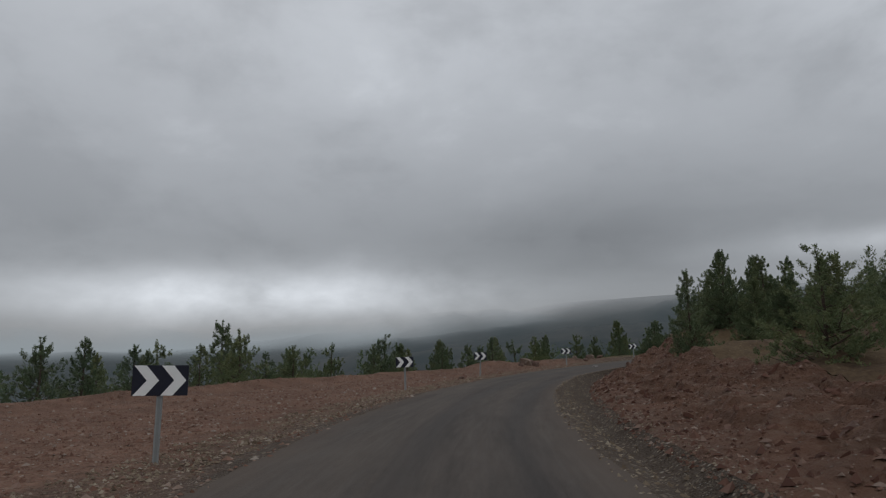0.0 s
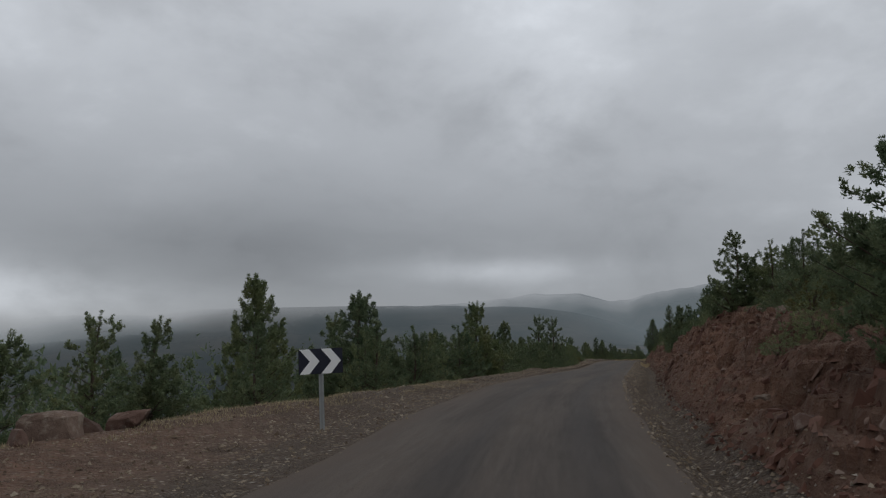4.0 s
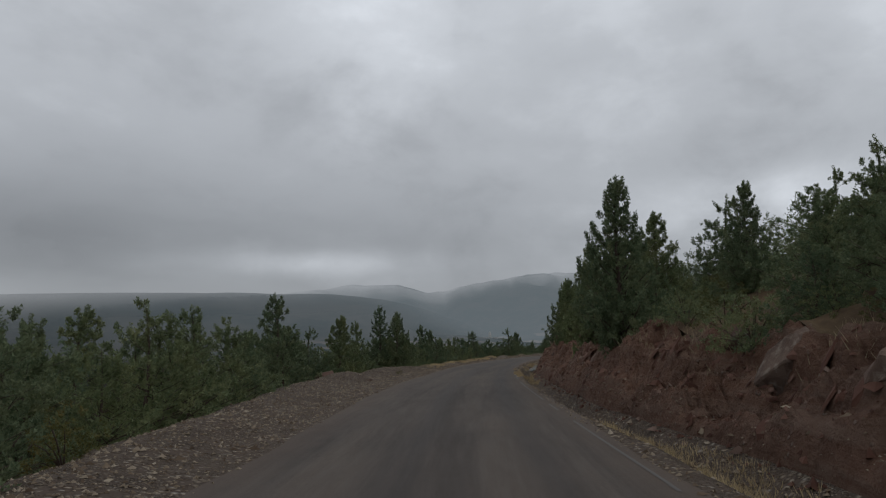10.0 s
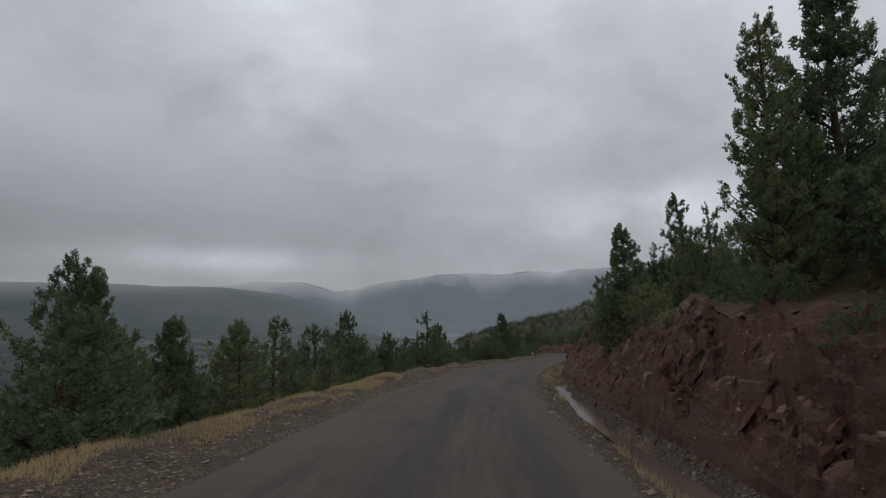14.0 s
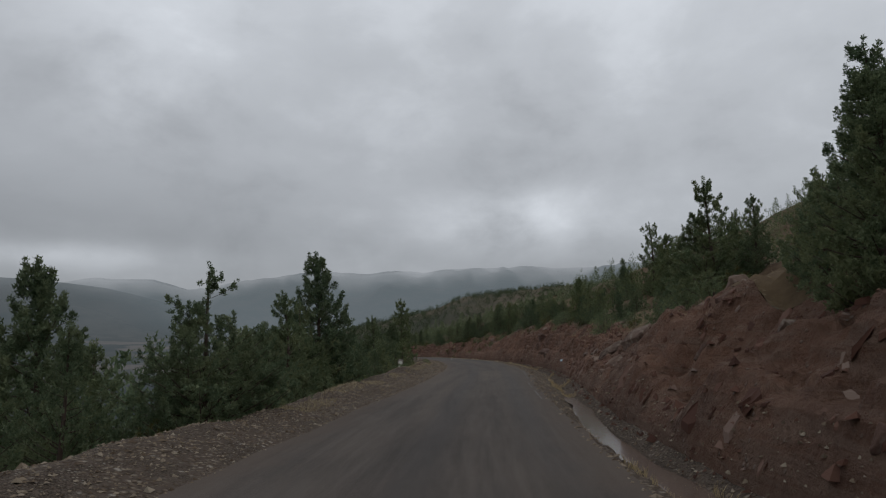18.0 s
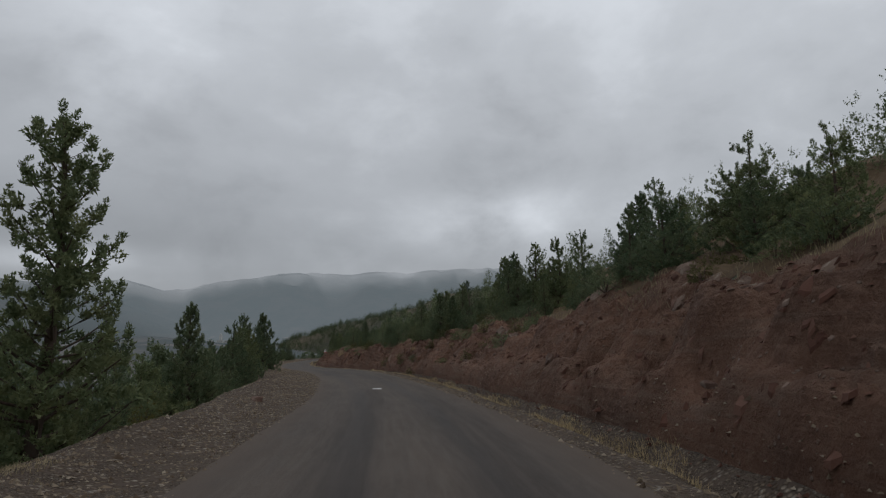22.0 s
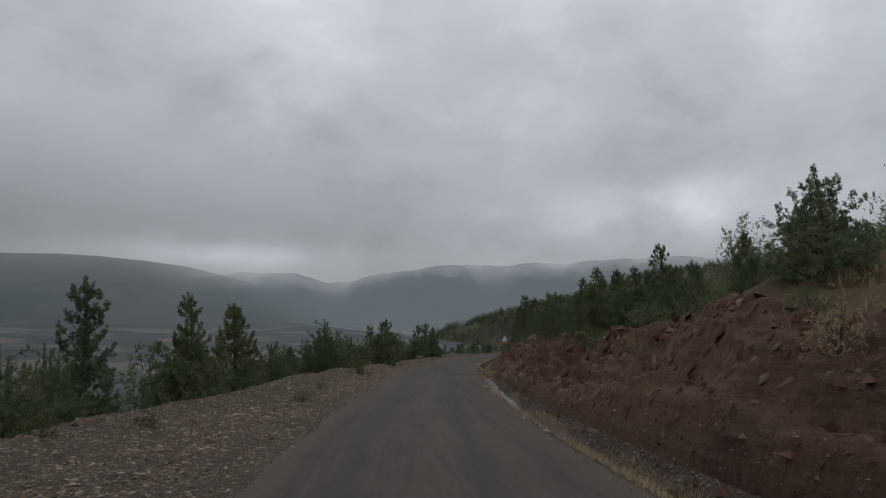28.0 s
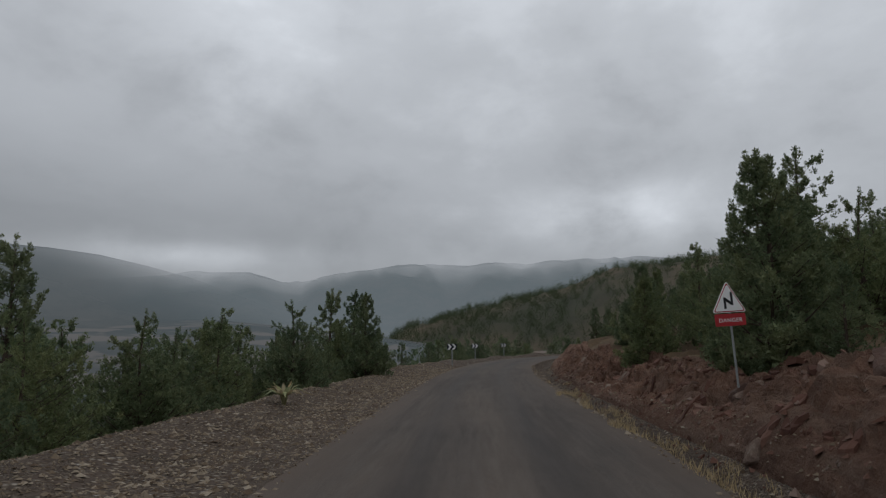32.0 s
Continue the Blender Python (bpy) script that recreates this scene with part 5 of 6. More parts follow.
def danger_sign(m):
    root = new("danger_sign")
    root.matrix_basis = m
    post = bmesh.new()
    bmesh.ops.create_cone(post, cap_ends=True, segments=14, radius1=0.03, radius2=0.03, depth=2.5, matrix=Matrix.Translation((0.02, 0.03, 1.1)))
    part("post", post, STEEL, root, "round steel post")
    tri = [(-0.46, 1.80), (0.46, 1.80), (0.0, 2.64)]
    plate = part("triangle_plate", prism(rounded(tri, 0.09), -0.02, 0.0), WHITE, root, "white triangle with a red rim")
    mid = Vector((0, 2.08))
    shrink = lambda f: [tuple(mid + (Vector(p) - mid) * f) for p in tri]
    part("rim", prism(rounded(shrink(0.93), 0.075), -0.024, -0.0205), RED, plate, "red rim")
    part("face", prism(rounded(shrink(0.85), 0.06), -0.028, -0.0245), WHITE, plate, "white face")
    bend = [(-0.13, 1.90), (-0.07, 1.90), (-0.07, 2.10), (0.075, 1.99), (0.12, 1.99), (0.12, 2.34), (0.06, 2.34), (0.06, 2.09), (-0.08, 2.20), (-0.13, 2.20)]
    part("double_bend", prism(bend, -0.032, -0.0285), BLACK, plate, "black double bend symbol")
    panel = part("lower_panel", prism(rounded([(-0.41, 1.45), (0.41, 1.45), (0.41, 1.77), (-0.41, 1.77)], 0.03), -0.02, 0.0), RED, root, "red panel that reads DANGER")
    txt = bpy.data.curves.new("danger_text", "FONT")
    txt.body, txt.size, txt.align_x, txt.extrude = "DANGER", 0.145, "CENTER", 0.002
    txt.space_character = 1.12
    tmp = new("danger_text", txt)
    me = bpy.data.meshes.new_from_object(tmp.evaluated_get(bpy.context.evaluated_depsgraph_get()))
    bpy.data.objects.remove(tmp)
    me.materials.clear()
    me.materials.append(WHITE)
    letters = part_mesh("lettering", me, panel, "white capital letters DANGER")
    letters.matrix_basis = pose(0, -0.024, 1.552, 90, 0, 0)
    for z in (1.62, 2.0):
        part("clamp", box(bmesh.new(), -0.02, 0.06, -0.001, 0.065, z - 0.02, z + 0.02, 0.004), STEEL, root)
    return tagged(root, "triangular double bend warning sign with red DANGER panel", "road sign")


sx, sy = 334.84, 284.23
danger_sign(Matrix.Translation((sx, sy, -0.82)) @ Matrix.Rotation(radians(toward(452, 4)), 4, "Z") @ Matrix.Rotation(radians(-3), 4, "Y") @ Matrix.Scale(0.66, 4))


# ---- milestone ----
def milestone():
    root = new("milestone")
    bm = box(bmesh.new(), -0.20, 0.20, -0.14, 0.14, -0.15, 0.72, 0.03)
    for v in bm.verts:
        k = 1 - 0.10 * max(v.co.z, 0)
        v.co.x, v.co.y = v.co.x * k, v.co.y * k
    part("stone", bm, CONCRETE, root)
    for pts in ([(-0.16, 0.20), (-0.03, 0.24), (0.09, 0.22), (0.13, 0.52), (0.06, 0.62), (-0.15, 0.60)], [(-0.12, 0.06), (0.05, 0.09), (0.08, 0.2), (-0.05, 0.23), (-0.13, 0.15)]):
        part("limewash_patch", prism(pts, -0.144, -0.128), LIMEWASH, root, "flaking white limewash")
    part("foot", box(bmesh.new(), -0.25, 0.25, -0.19, 0.19, -0.15, 0.03, 0.02), LIMEWASH, root)
    root.matrix_basis = Matrix.Translation(spot(302, -6.2, 0.05)) @ Matrix.Rotation(radians(toward(300, 6)), 4, "Z") @ Matrix.Rotation(radians(4), 4, "Y") @ Matrix.Diagonal((0.98, 0.98, 1.15, 1.0))
    tagged(root, "weathered concrete milestone with flaking white paint", "milestone")


milestone()


# ---- worn paint on the road ----
def paint_mark(s, n, wide, deep, label):
    out = [(-1, -0.6), (-0.3, -0.25), (0.9, -0.7), (0.45, 0.0), (1, 0.75), (0.1, 0.35), (-0.9, 0.65), (-0.4, 0.05)]
    bm = bmesh.new()
    low = [bm.verts.new((x * wide / 2, y * deep / 2, 0)) for x, y in out]
    face = bm.faces.new(low)
    ext = bmesh.ops.extrude_face_region(bm, geom=[face])
    for v in ext["geom"]:
        if isinstance(v, bmesh.types.BMVert):
            v.co.z += 0.006
    bmesh.ops.recalc_face_normals(bm, faces=bm.faces)
    me = bpy.data.meshes.new("paint_mark")
    bm.to_mesh(me)
    bm.free()
    me.materials.append(WHITE)
    ob = new("paint_mark", me)
    ob.matrix_basis = Matrix.Translation(spot(s, n, 0.004)) @ Matrix.Rotation(radians(toward(s)), 4, "Z")
    tagged(ob, label, "road marking")


paint_mark(337.3, 0.0, 0.40, 0.75, "small white paint blot on the grey asphalt")
paint_mark(54.2, -1.2, 0.36, 0.6, "small white paint blot on the grey asphalt")


def edge_line(name, s0, s1, n, seed):
    """A thin worn white line at the asphalt's edge, broken where it has flaked off."""
    ss = np.arange(s0, s1, 0.4)
    keep = fbm(ss * 0.7, ss * 0, seed, 3) > -0.12
    v, f = [], []
    for i in range(len(ss) - 1):
        if not keep[i]:
            continue
        o = len(v)
        for s in (ss[i], ss[i + 1]):
            for k in (float(lane_right(s)) - n - 0.025, float(lane_right(s)) - n + 0.025):
                v.append(spot(s, k, 0.005))
        f.append((o, o + 1, o + 3, o + 2))
    tagged(new(name, mesh_of(name, v, f, OLD_PAINT)), "worn white edge line flaking off the asphalt", "road marking", kind="structure")


OLD_PAINT = plain("old_road_paint", (0.098, 0.09, 0.083), 0.85, wear=1.0, scale=18)
edge_line("edge_line_1", 96, 132, 0.22, 111)
edge_line("edge_line_2", 150, 182, 0.22, 112)
edge_line("edge_line_3", 272, 300, 0.22, 113)
edge_line("edge_line_4", 338, 366, 0.22, 114)


# ---- stones ----
def pebble_field(name, count, place_of, sizes, mat, label, seed, flat_by=0.6):
    """Loose stones, past counting, as one object: little uneven lumps."""
    rng = np.random.default_rng(seed)
    s, n = place_of(rng, count)
    x, y = along(s, n)
    z = np.interp(s, S, RZ) + ground(s, n)
    size = np.exp(rng.normal(math.log(sizes[0]), sizes[1], count)).clip(0.012, sizes[2])
    corner = np.array([(1, 0, -0.35), (0, 1, -0.35), (-1, 0, -0.35), (0, -1, -0.35), (0, 0, 0.9)], float)
    lump = corner[None] * rng.uniform(0.55, 1.25, (count, 5, 1)) + rng.normal(0, 0.2, (count, 5, 3))
    lump *= rng.uniform(0.6, 1.3, (count, 1, 3)) * np.array([1, 1, flat_by])
    a = rng.uniform(0, 6.28, count)
    c, d = np.cos(a)[:, None], np.sin(a)[:, None]
    lx, ly = lump[..., 0] * c - lump[..., 1] * d, lump[..., 0] * d + lump[..., 1] * c
    v = np.stack([x[:, None] + lx * size[:, None], y[:, None] + ly * size[:, None], z[:, None] + (lump[..., 2] + 0.2) * size[:, None]], 2).reshape(-1, 3)
    face = np.array([(0, 1, 4), (1, 2, 4), (2, 3, 4), (3, 0, 4)])
    f = (face[None] + 5 * np.arange(count)[:, None, None]).reshape(-1, 3)
    return tagged(new(name, mesh_of(name, v, f, mat)), label, "stones", kind="stuff")


def on_left(s0, s1):
    def pick(rng, count):
        s = rng.uniform(s0, s1, count)
        wide = left_width(s) - lane_left(s) + 0.85
        return s, -lane_left(s) + 0.22 * rng.uniform(-1, 1, count) * rng.uniform(0, 1, count) - wide * np.minimum(rng.uniform(0, 1, count), rng.uniform(0.2, 1, count))
    return pick


def on_right(s0, s1):
    def pick(rng, count):
        s = rng.uniform(s0, s1, count)
        return s, lane_right(s) - 0.12 + (foot(s) - lane_right(s) + 0.5) * rng.uniform(0, 1, count)
    return pick


def on_bank(s0, s1):
    def pick(rng, count):
        s = rng.uniform(s0, s1, count)
        return s, foot(s) - 0.2 + bank_wide(s) * rng.uniform(0, 1, count) ** 1.3
    return pick


pebble_field("gravel_left", 105000, on_left(52, 490), (0.022, 0.42, 0.075), PEBBLES, "grey and brown loose stones on the shoulder", 201)
pebble_field("gravel_flat", 30000, on_left(-2, 60), (0.03, 0.45, 0.11), FLAT_STONES, "reddish stones strewn over the bare earth", 202)
pebble_field("gravel_edge", 14000, lambda rng, c: (rng.uniform(0, 62, c), -3.7 - 1.7 * rng.uniform(0, 1, c)), (0.026, 0.4, 0.09), PEBBLES, "grey stones along the asphalt edge", 203)
pebble_field("gravel_coarse", 30000, on_left(384, 486), (0.029, 0.38, 0.075), PEBBLES, "tan chips of broken stone on the shoulder", 207, 0.5)
pebble_field("gravel_right", 52000, on_right(-2, 490), (0.022, 0.45, 0.08), PEBBLES, "grey and brown loose stones beside the ditch", 204)
pebble_field("bank_stones", 15000, on_bank(-2, 480), (0.040, 0.55, 0.13), CLODS, "red stones and clods on the earth bank", 205, 0.75)
pebble_field("mound_chips", 16000, on_bank(0, 66), (0.024, 0.45, 0.07), FLAT_STONES, "small pale chips strewn over the red mound", 208, 0.6)
pebble_field("mound_stones", 2500, on_bank(5, 75), (0.05, 0.5, 0.14), CLODS, "brown stones on the low red mound", 206, 0.75)


def in_ledges(rng, count):
    """Places on the bank in broken lines, where layers of rock come out."""
    s = rng.uniform(5, 470, count)
    line = rng.integers(1, 9, count) / 9 + 0.05 * np.sin(s * 0.35) + rng.normal(0, 0.035, count)
    ok = vnoise(s * 0.22, line * 9.0, 77) > 0.02
    return s[ok], (foot(s) + bank_wide(s) * np.clip(line, 0.03, 0.97))[ok]


def ledge_field(name, count, seed):
    """Flat broken slabs along the layers of the bank, as one object."""
    rng = np.random.default_rng(seed)
    s, n = in_ledges(rng, count)
    count = len(s)
    x, y = along(s, n)
    z = np.interp(s, S, RZ) + ground(s, n)
    h = np.interp(s, S, turn) + rng.normal(0, 0.25, count)
    size = np.exp(rng.normal(math.log(0.065), 0.5, count)).clip(0.03, 0.18)
    ring = 6
    a = np.arange(ring) / ring * 2 * math.pi
    rad = rng.uniform(0.45, 1.35, (count, ring))
    u, w = np.cos(a) * rad * 1.0, np.sin(a) * rad * 1.25
    top_u, top_w = u * rng.uniform(0.7, 0.95, (count, 1)), w * rng.uniform(0.75, 0.95, (count, 1))
    slope = np.clip((ground(s, n + 0.15) - ground(s, n - 0.15)) / 0.3, 0, 1.6)
    tilt = 0.85 * slope[:, None] + rng.normal(0.0, 0.28, (count, 1))
    dip = rng.normal(0.0, 0.25, (count, 1))

    def world(uu, ww, up):
        gx = uu * np.cos(h)[:, None] - ww * np.sin(h)[:, None]
        gy = uu * np.sin(h)[:, None] + ww * np.cos(h)[:, None]
        return np.stack([x[:, None] + gx * size[:, None], y[:, None] + gy * size[:, None], z[:, None] + (up + uu * tilt + ww * dip) * size[:, None]], 2)

    low, high = world(u, w, -0.45 + 0 * u), world(top_u, top_w, 0.16 + rng.normal(0, 0.13, u.shape))
    v = np.concatenate([low, high], 1).reshape(-1, 3)
    tri = []
    for k in range(ring):
        j = (k + 1) % ring
        tri += [(k, j, ring + j), (k, ring + j, ring + k)]
    for k in range(1, ring - 1):
        tri.append((ring, ring + k, ring + k + 1))
    f = (np.array(tri)[None] + 2 * ring * np.arange(count)[:, None, None]).reshape(-1, 3)
    tagged(new(name, mesh_of(name, v, f, CLODS)), "broken reddish slabs in layers along the bank", "rock ledges", kind="stuff")


ledge_field("bank_ledges", 18000, 211)


def rock_mesh(seed, squash=0.7, slabby=0.0):
    """A broken angular block about 1 m across with chipped edges; slabby ones split along a layer."""
    rng = np.random.default_rng(seed)
    bm = bmesh.new()
    for _ in range(20):
        q = rng.uniform(-0.5, 0.5, 3)
        q *= 0.5 / max(np.abs(q).max() * 0.75 + 0.25 * np.linalg.norm(q), 0.05) * rng.uniform(0.88, 1.08)
        bm.verts.new((q[0], q[1] * 0.85, q[2] * squash))
    hull = bmesh.ops.convex_hull(bm, input=bm.verts)
    bmesh.ops.delete(bm, geom=list({g for g in hull["geom_interior"] if isinstance(g, bmesh.types.BMVert)}), context="VERTS")
    bmesh.ops.dissolve_limit(bm, angle_limit=0.22, verts=bm.verts, edges=bm.edges)
    bmesh.ops.bevel(bm, geom=list(bm.edges), offset=0.022, segments=1, affect="EDGES")
    bmesh.ops.triangulate(bm, faces=bm.faces)
    bmesh.ops.subdivide_edges(bm, edges=[e for e in bm.edges if e.calc_length() > 0.16], cuts=2, use_grid_fill=False)
    bmesh.ops.triangulate(bm, faces=bm.faces)
    off = Vector(rng.uniform(0, 50, 3))
    for v in bm.verts:
        p = v.co.copy()
        p *= 1 + 0.07 * noise.noise(p * 4 + off) + 0.045 * noise.noise(p * 11 + off)
        if slabby:
            k = p.z / 0.13 + noise.noise(p * 2 + off) * 0.5
            p.x, p.y = p.x * (1 + slabby * 0.13 * ((math.floor(k) * 0.618) % 1.0 - 0.5)), p.y * (1 + slabby * 0.16 * ((math.floor(k) * 0.382 + 0.3) % 1.0 - 0.5))
        v.co = p
    me = bpy.data.meshes.new("boulder")
    bm.to_mesh(me)
    bm.free()
    return me


ROCK_SHAPES = [rock_mesh(301), rock_mesh(302, 0.6), rock_mesh(303, 0.8), rock_mesh(304, 0.5, 0.6), rock_mesh(305, 0.45, 0.7), rock_mesh(306, 0.65, 0.3)]
for me in ROCK_SHAPES[:3]:
    me.materials.append(ROCK)
for me in ROCK_SHAPES[3:]:
    me.materials.append(PALE_ROCK)


def boulder(shape, s, n, size, label, tall=1.0, sink=0.24, tip=0.0):
    ob = new("boulder", ROCK_SHAPES[shape])
    # lies with its base along the slope
    h = float(np.interp(s, S, turn))
    e = 0.3 * size
    up_n = float(ground(s, n + e) - ground(s, n - e)) / (2 * e)
    up_s = float(ground(s + e, n) - ground(s - e, n)) / (2 * e)
    normal = Vector((-up_n * math.cos(h) + up_s * math.sin(h), -up_n * math.sin(h) - up_s * math.cos(h), 1.0)).normalized()
    lie = Vector((0, 0, 1)).rotation_difference(normal) @ Euler((tip * 0.5, tip * 0.3, random.uniform(0, 6.28))).to_quaternion()
    base = Vector(spot(s, n)) + normal * (0.3 * size * tall - sink * size)
    ob.matrix_basis = Matrix.LocRotScale(base, lie, (size, size * random.uniform(0.75, 1.1), size * tall))
    return tagged(ob, label, "boulder", "roadside boulders")


BROWN, PALE = "brown weathered boulder resting on the stony ground", "pale slabby rock jutting out of the red bank"
for shape, s, n, size in ((5, 67.5, -7.4, 1.05), (0, 68.5, -7.6, 0.7), (1, 68.7, -6.9, 0.75), (2, 66.6, -7.2, 0.55), (5, 54.9, -7.4, 1.35), (1, 56.5, -7.3, 0.85), (2, 54.8, -6.5, 0.6), (3, 63.7, -6.9, 0.85), (1, 64.6, -6.4, 0.6), (2, 53.2, -7.0, 0.5), (0, 177.2, -7.7, 1.15), (1, 345.5, -5.2, 0.5), (0, 332.0, -4.0, 0.4), (0, 372.3, -4.0, 0.28), (0, 18.5, 8.2, 0.8), (2, 38.2, -5.2, 0.35), (1, 305.6, -5.0, 0.5), (2, 396.5, -5.8, 0.4), (1, 447, -4.4, 0.3), (0, 176, -5.2, 0.3), (0, 310.4, 5.2, 1.0), (2, 311.6, 5.6, 0.9), (0, 213.2, -7.0, 0.9)):
    boulder(shape, s, n, size, BROWN)
for shape, s, n, size in ((3, 83, 6.1, 1.7), (4, 85.5, 5.8, 1.3), (3, 79, 5.2, 1.1), (5, 113, 5.0, 1.2), (3, 116, 4.7, 1.4), (4, 110, 4.6, 1.1), (3, 140.5, 5.1, 1.8), (4, 142, 4.6, 1.3), (5, 144, 5.4, 1.6), (3, 147, 5.3, 1.3), (4, 149.5, 5.6, 1.7), (3, 152.5, 4.9, 1.2), (5, 156, 5.0, 1.3), (4, 170, 4.6, 1.0)):
    boulder(shape, s, n, size * 0.9, PALE, 0.95, 0.46, 0.25)
for shape, s, n, size in ((5, 198, 5.4, 1.7), (4, 201, 5.0, 1.4), (3, 190.5, 4.3, 1.0), (4, 212.5, 4.8, 1.0), (3, 268.5, 5.8, 1.1), (4, 257, 5.0, 1.0), (5, 280, 4.6, 1.3), (3, 282.6, 4.5, 1.7), (4, 284.5, 5.0, 1.5), (3, 286.5, 4.8, 1.2), (5, 302.5, 4.6, 0.6), (4, 303.5, 4.9, 0.9), (3, 344, 7.3, 1.5), (4, 335, 6.4, 1.2), (3, 379.5, 5.9, 1.1)):
    boulder(shape, s, n, size * 0.9, PALE, 0.95, 0.46, 0.25)
for shape, s, n, size in ((3, 406, 5.0, 0.8), (4, 424, 5.2, 1.4), (5, 426, 5.8, 1.2), (3, 439, 6.2, 1.6), (4, 442, 5.6, 1.3), (5, 451, 7.6, 1.2), (4, 456, 4.6, 0.75), (3, 466, 4.4, 1.0), (4, 470, 4.2, 1.2), (5, 474, 4.6, 0.9)):
    boulder(shape, s, n, size * 0.9, PALE, 0.95, 0.46, 0.25)
for shape, s, n, size in ((3, 276.4, 4.3, 1.9), (4, 278.6, 4.9, 1.9), (5, 276.8, 5.3, 1.6), (3, 275.2, 4.8, 1.6), (4, 196.6, 4.7, 1.9), (5, 199.0, 5.0, 1.6), (0, 305.0, 4.7, 1.3), (2, 303.9, 5.0, 1.3), (4, 138.7, 5.0, 2.0), (3, 141.2, 5.0, 1.7), (5, 137.2, 5.4, 1.6)):
    boulder(shape, s, n, size * 0.9, "cracked sandstone block standing out of the bank", 0.9, 0.34, 0.15)
for s0, s1 in ((80, 89), (107, 118), (135, 158), (190, 203), (276, 290), (312, 346), (424, 446)):
    s = s0
    while s < s1:
        boulder(random.choice((3, 4)), s, float(foot(s) + bank_wide(s) * random.uniform(0.78, 1.02)), random.uniform(0.9, 1.8), "flat pale sandstone ledge along the top of the bank", 0.5, 0.26, random.uniform(-0.15, 0.15))
        s += random.uniform(0.9, 2.6)
for i in range(150):
    s = random.uniform(8, 470)
    up = random.random()
    boulder(random.choice((0, 1, 2, 2, 5)), s, float(foot(s) + bank_wide(s) * up), random.uniform(0.2, 0.7), "reddish brown rock set in the earth bank", 0.9, 0.38, random.uniform(-0.4, 0.4))


# ---- dry grass, shrubs and agave ----
def grass(name, count, pick, talls, label, seed, mat=STRAW):
    rng = np.random.default_rng(seed)
    s, n = pick(rng, count)
    n = n + 0.35 * fbm(s * 0.3, 0 * s, seed + 1, 3)
    tufts = fbm(s * 0.5, n * 1.4, seed, 3) + 0.5 * fbm(s * 0.07, 0 * s, seed + 2, 2) > 0.02
    s, n = s[tufts], n[tufts]
    count = len(s)
    x, y = along(s, n)
    z = np.interp(s, S, RZ) + ground(s, n) - 0.02
    tall = rng.uniform(*talls, count)
    a = rng.uniform(0, 6.28, count)
    lean = rng.uniform(0.1, 0.7, count) * tall
    w = 0.004 + 0.007 * rng.uniform(0, 1, count)
    b = rng.uniform(0, 6.28, count)
    p0 = np.stack([x - np.sin(a) * w, y + np.cos(a) * w, z], 1)
    p1 = np.stack([x + np.sin(a) * w, y - np.cos(a) * w, z], 1)
    p2 = np.stack([x + np.cos(b) * lean, y + np.sin(b) * lean, z + tall], 1)
    v = np.stack([p0, p1, p2], 1).reshape(-1, 3)
    return tagged(new(name, mesh_of(name, v, np.arange(len(v)).reshape(-1, 3), mat)), label, "dry grass", kind="stuff")


def band(spans, n0, n1, follow=None):
    """Places in a band along the road; follow moves the band with an edge of the plan."""
    def pick(rng, count):
        lengths = np.array([b - a for a, b in spans])
        which = rng.choice(len(spans), count, p=lengths / lengths.sum())
        s = np.array([spans[i][0] for i in which]) + rng.uniform(0, 1, count) * lengths[which]
        n = n0 + (n1 - n0) * rng.uniform(0, 1, count)
        return s, n + (follow(s) if follow else 0)
    return pick


grass("verge_grass", 150000, band([(136, 160), (176, 262), (276, 300), (304, 402), (404, 416), (428, 475)], -1.2, -0.2, foot), (0.04, 0.17), "straw coloured grass along the ditch", 401)
grass("rim_grass", 80000, band([(66, 84), (192, 216), (236, 250), (268, 302), (306, 320)], -1.3, 0.6, lambda s: -left_width(s) + 0.9), (0.03, 0.11), "straw coloured grass on the rim of the shoulder", 402)
grass("crest_grass", 60000, band([(150, 200), (236, 300), (312, 356), (366, 400), (425, 447)], -0.7, 2.6, lambda s: foot(s) + bank_wide(s)), (0.06, 0.24), "straw coloured grass on the crest of the bank", 403)
grass("hill_grass", 16000, band([(20, 470)], 0.5, 12, lambda s: foot(s) + bank_wide(s)), (0.1, 0.35), "dry grass between the hillside trees", 404)
grass("rim_straw", 52000, band([(196, 228)], -2.0, 0.3, lambda s: -left_width(s) + 1.2), (0.05, 0.17), "dense pale straw on the rim of the shoulder", 406)


def shrub_mesh(seed, mat, wide=0.55, clumps=120, size=0.07):
    rng = np.random.default_rng(seed)
    d = rng.normal(0, 1, (clumps, 3))
    d[:, 2] = np.abs(d[:, 2])
    d /= np.linalg.norm(d, axis=1)[:, None]
    c = d * rng.uniform(0.45, 1.0, (clumps, 1)) * np.array([wide, wide, 0.85])
    v, f = leaf_cloud(c, d + np.array([0, 0, 0.5]), 14, np.full(clumps, size * 1.25), rng)
    leaves = mesh_of("foliage", v, f, mat)
    sv, sf = [], []
    for i in range(12):
        e = c[i * 7]
        a, b = tube([(0, 0, -0.05), tuple(e * 0.55 + np.array([0, 0, 0.04])), tuple(e)], (0.014, 0.009, 0.004), 4)
        o = len(sv)
        sv += a
        sf += [tuple(k + o for k in q) for q in b]
    return mesh_of("twig_frame", sv, sf, BARK), leaves


SHRUBS = {"olive": shrub_mesh(501, SCRUB), "green": shrub_mesh(502, LEAF, 0.75, 330, 0.06), "dry": shrub_mesh(503, STRAW, 0.5, 90, 0.06)}
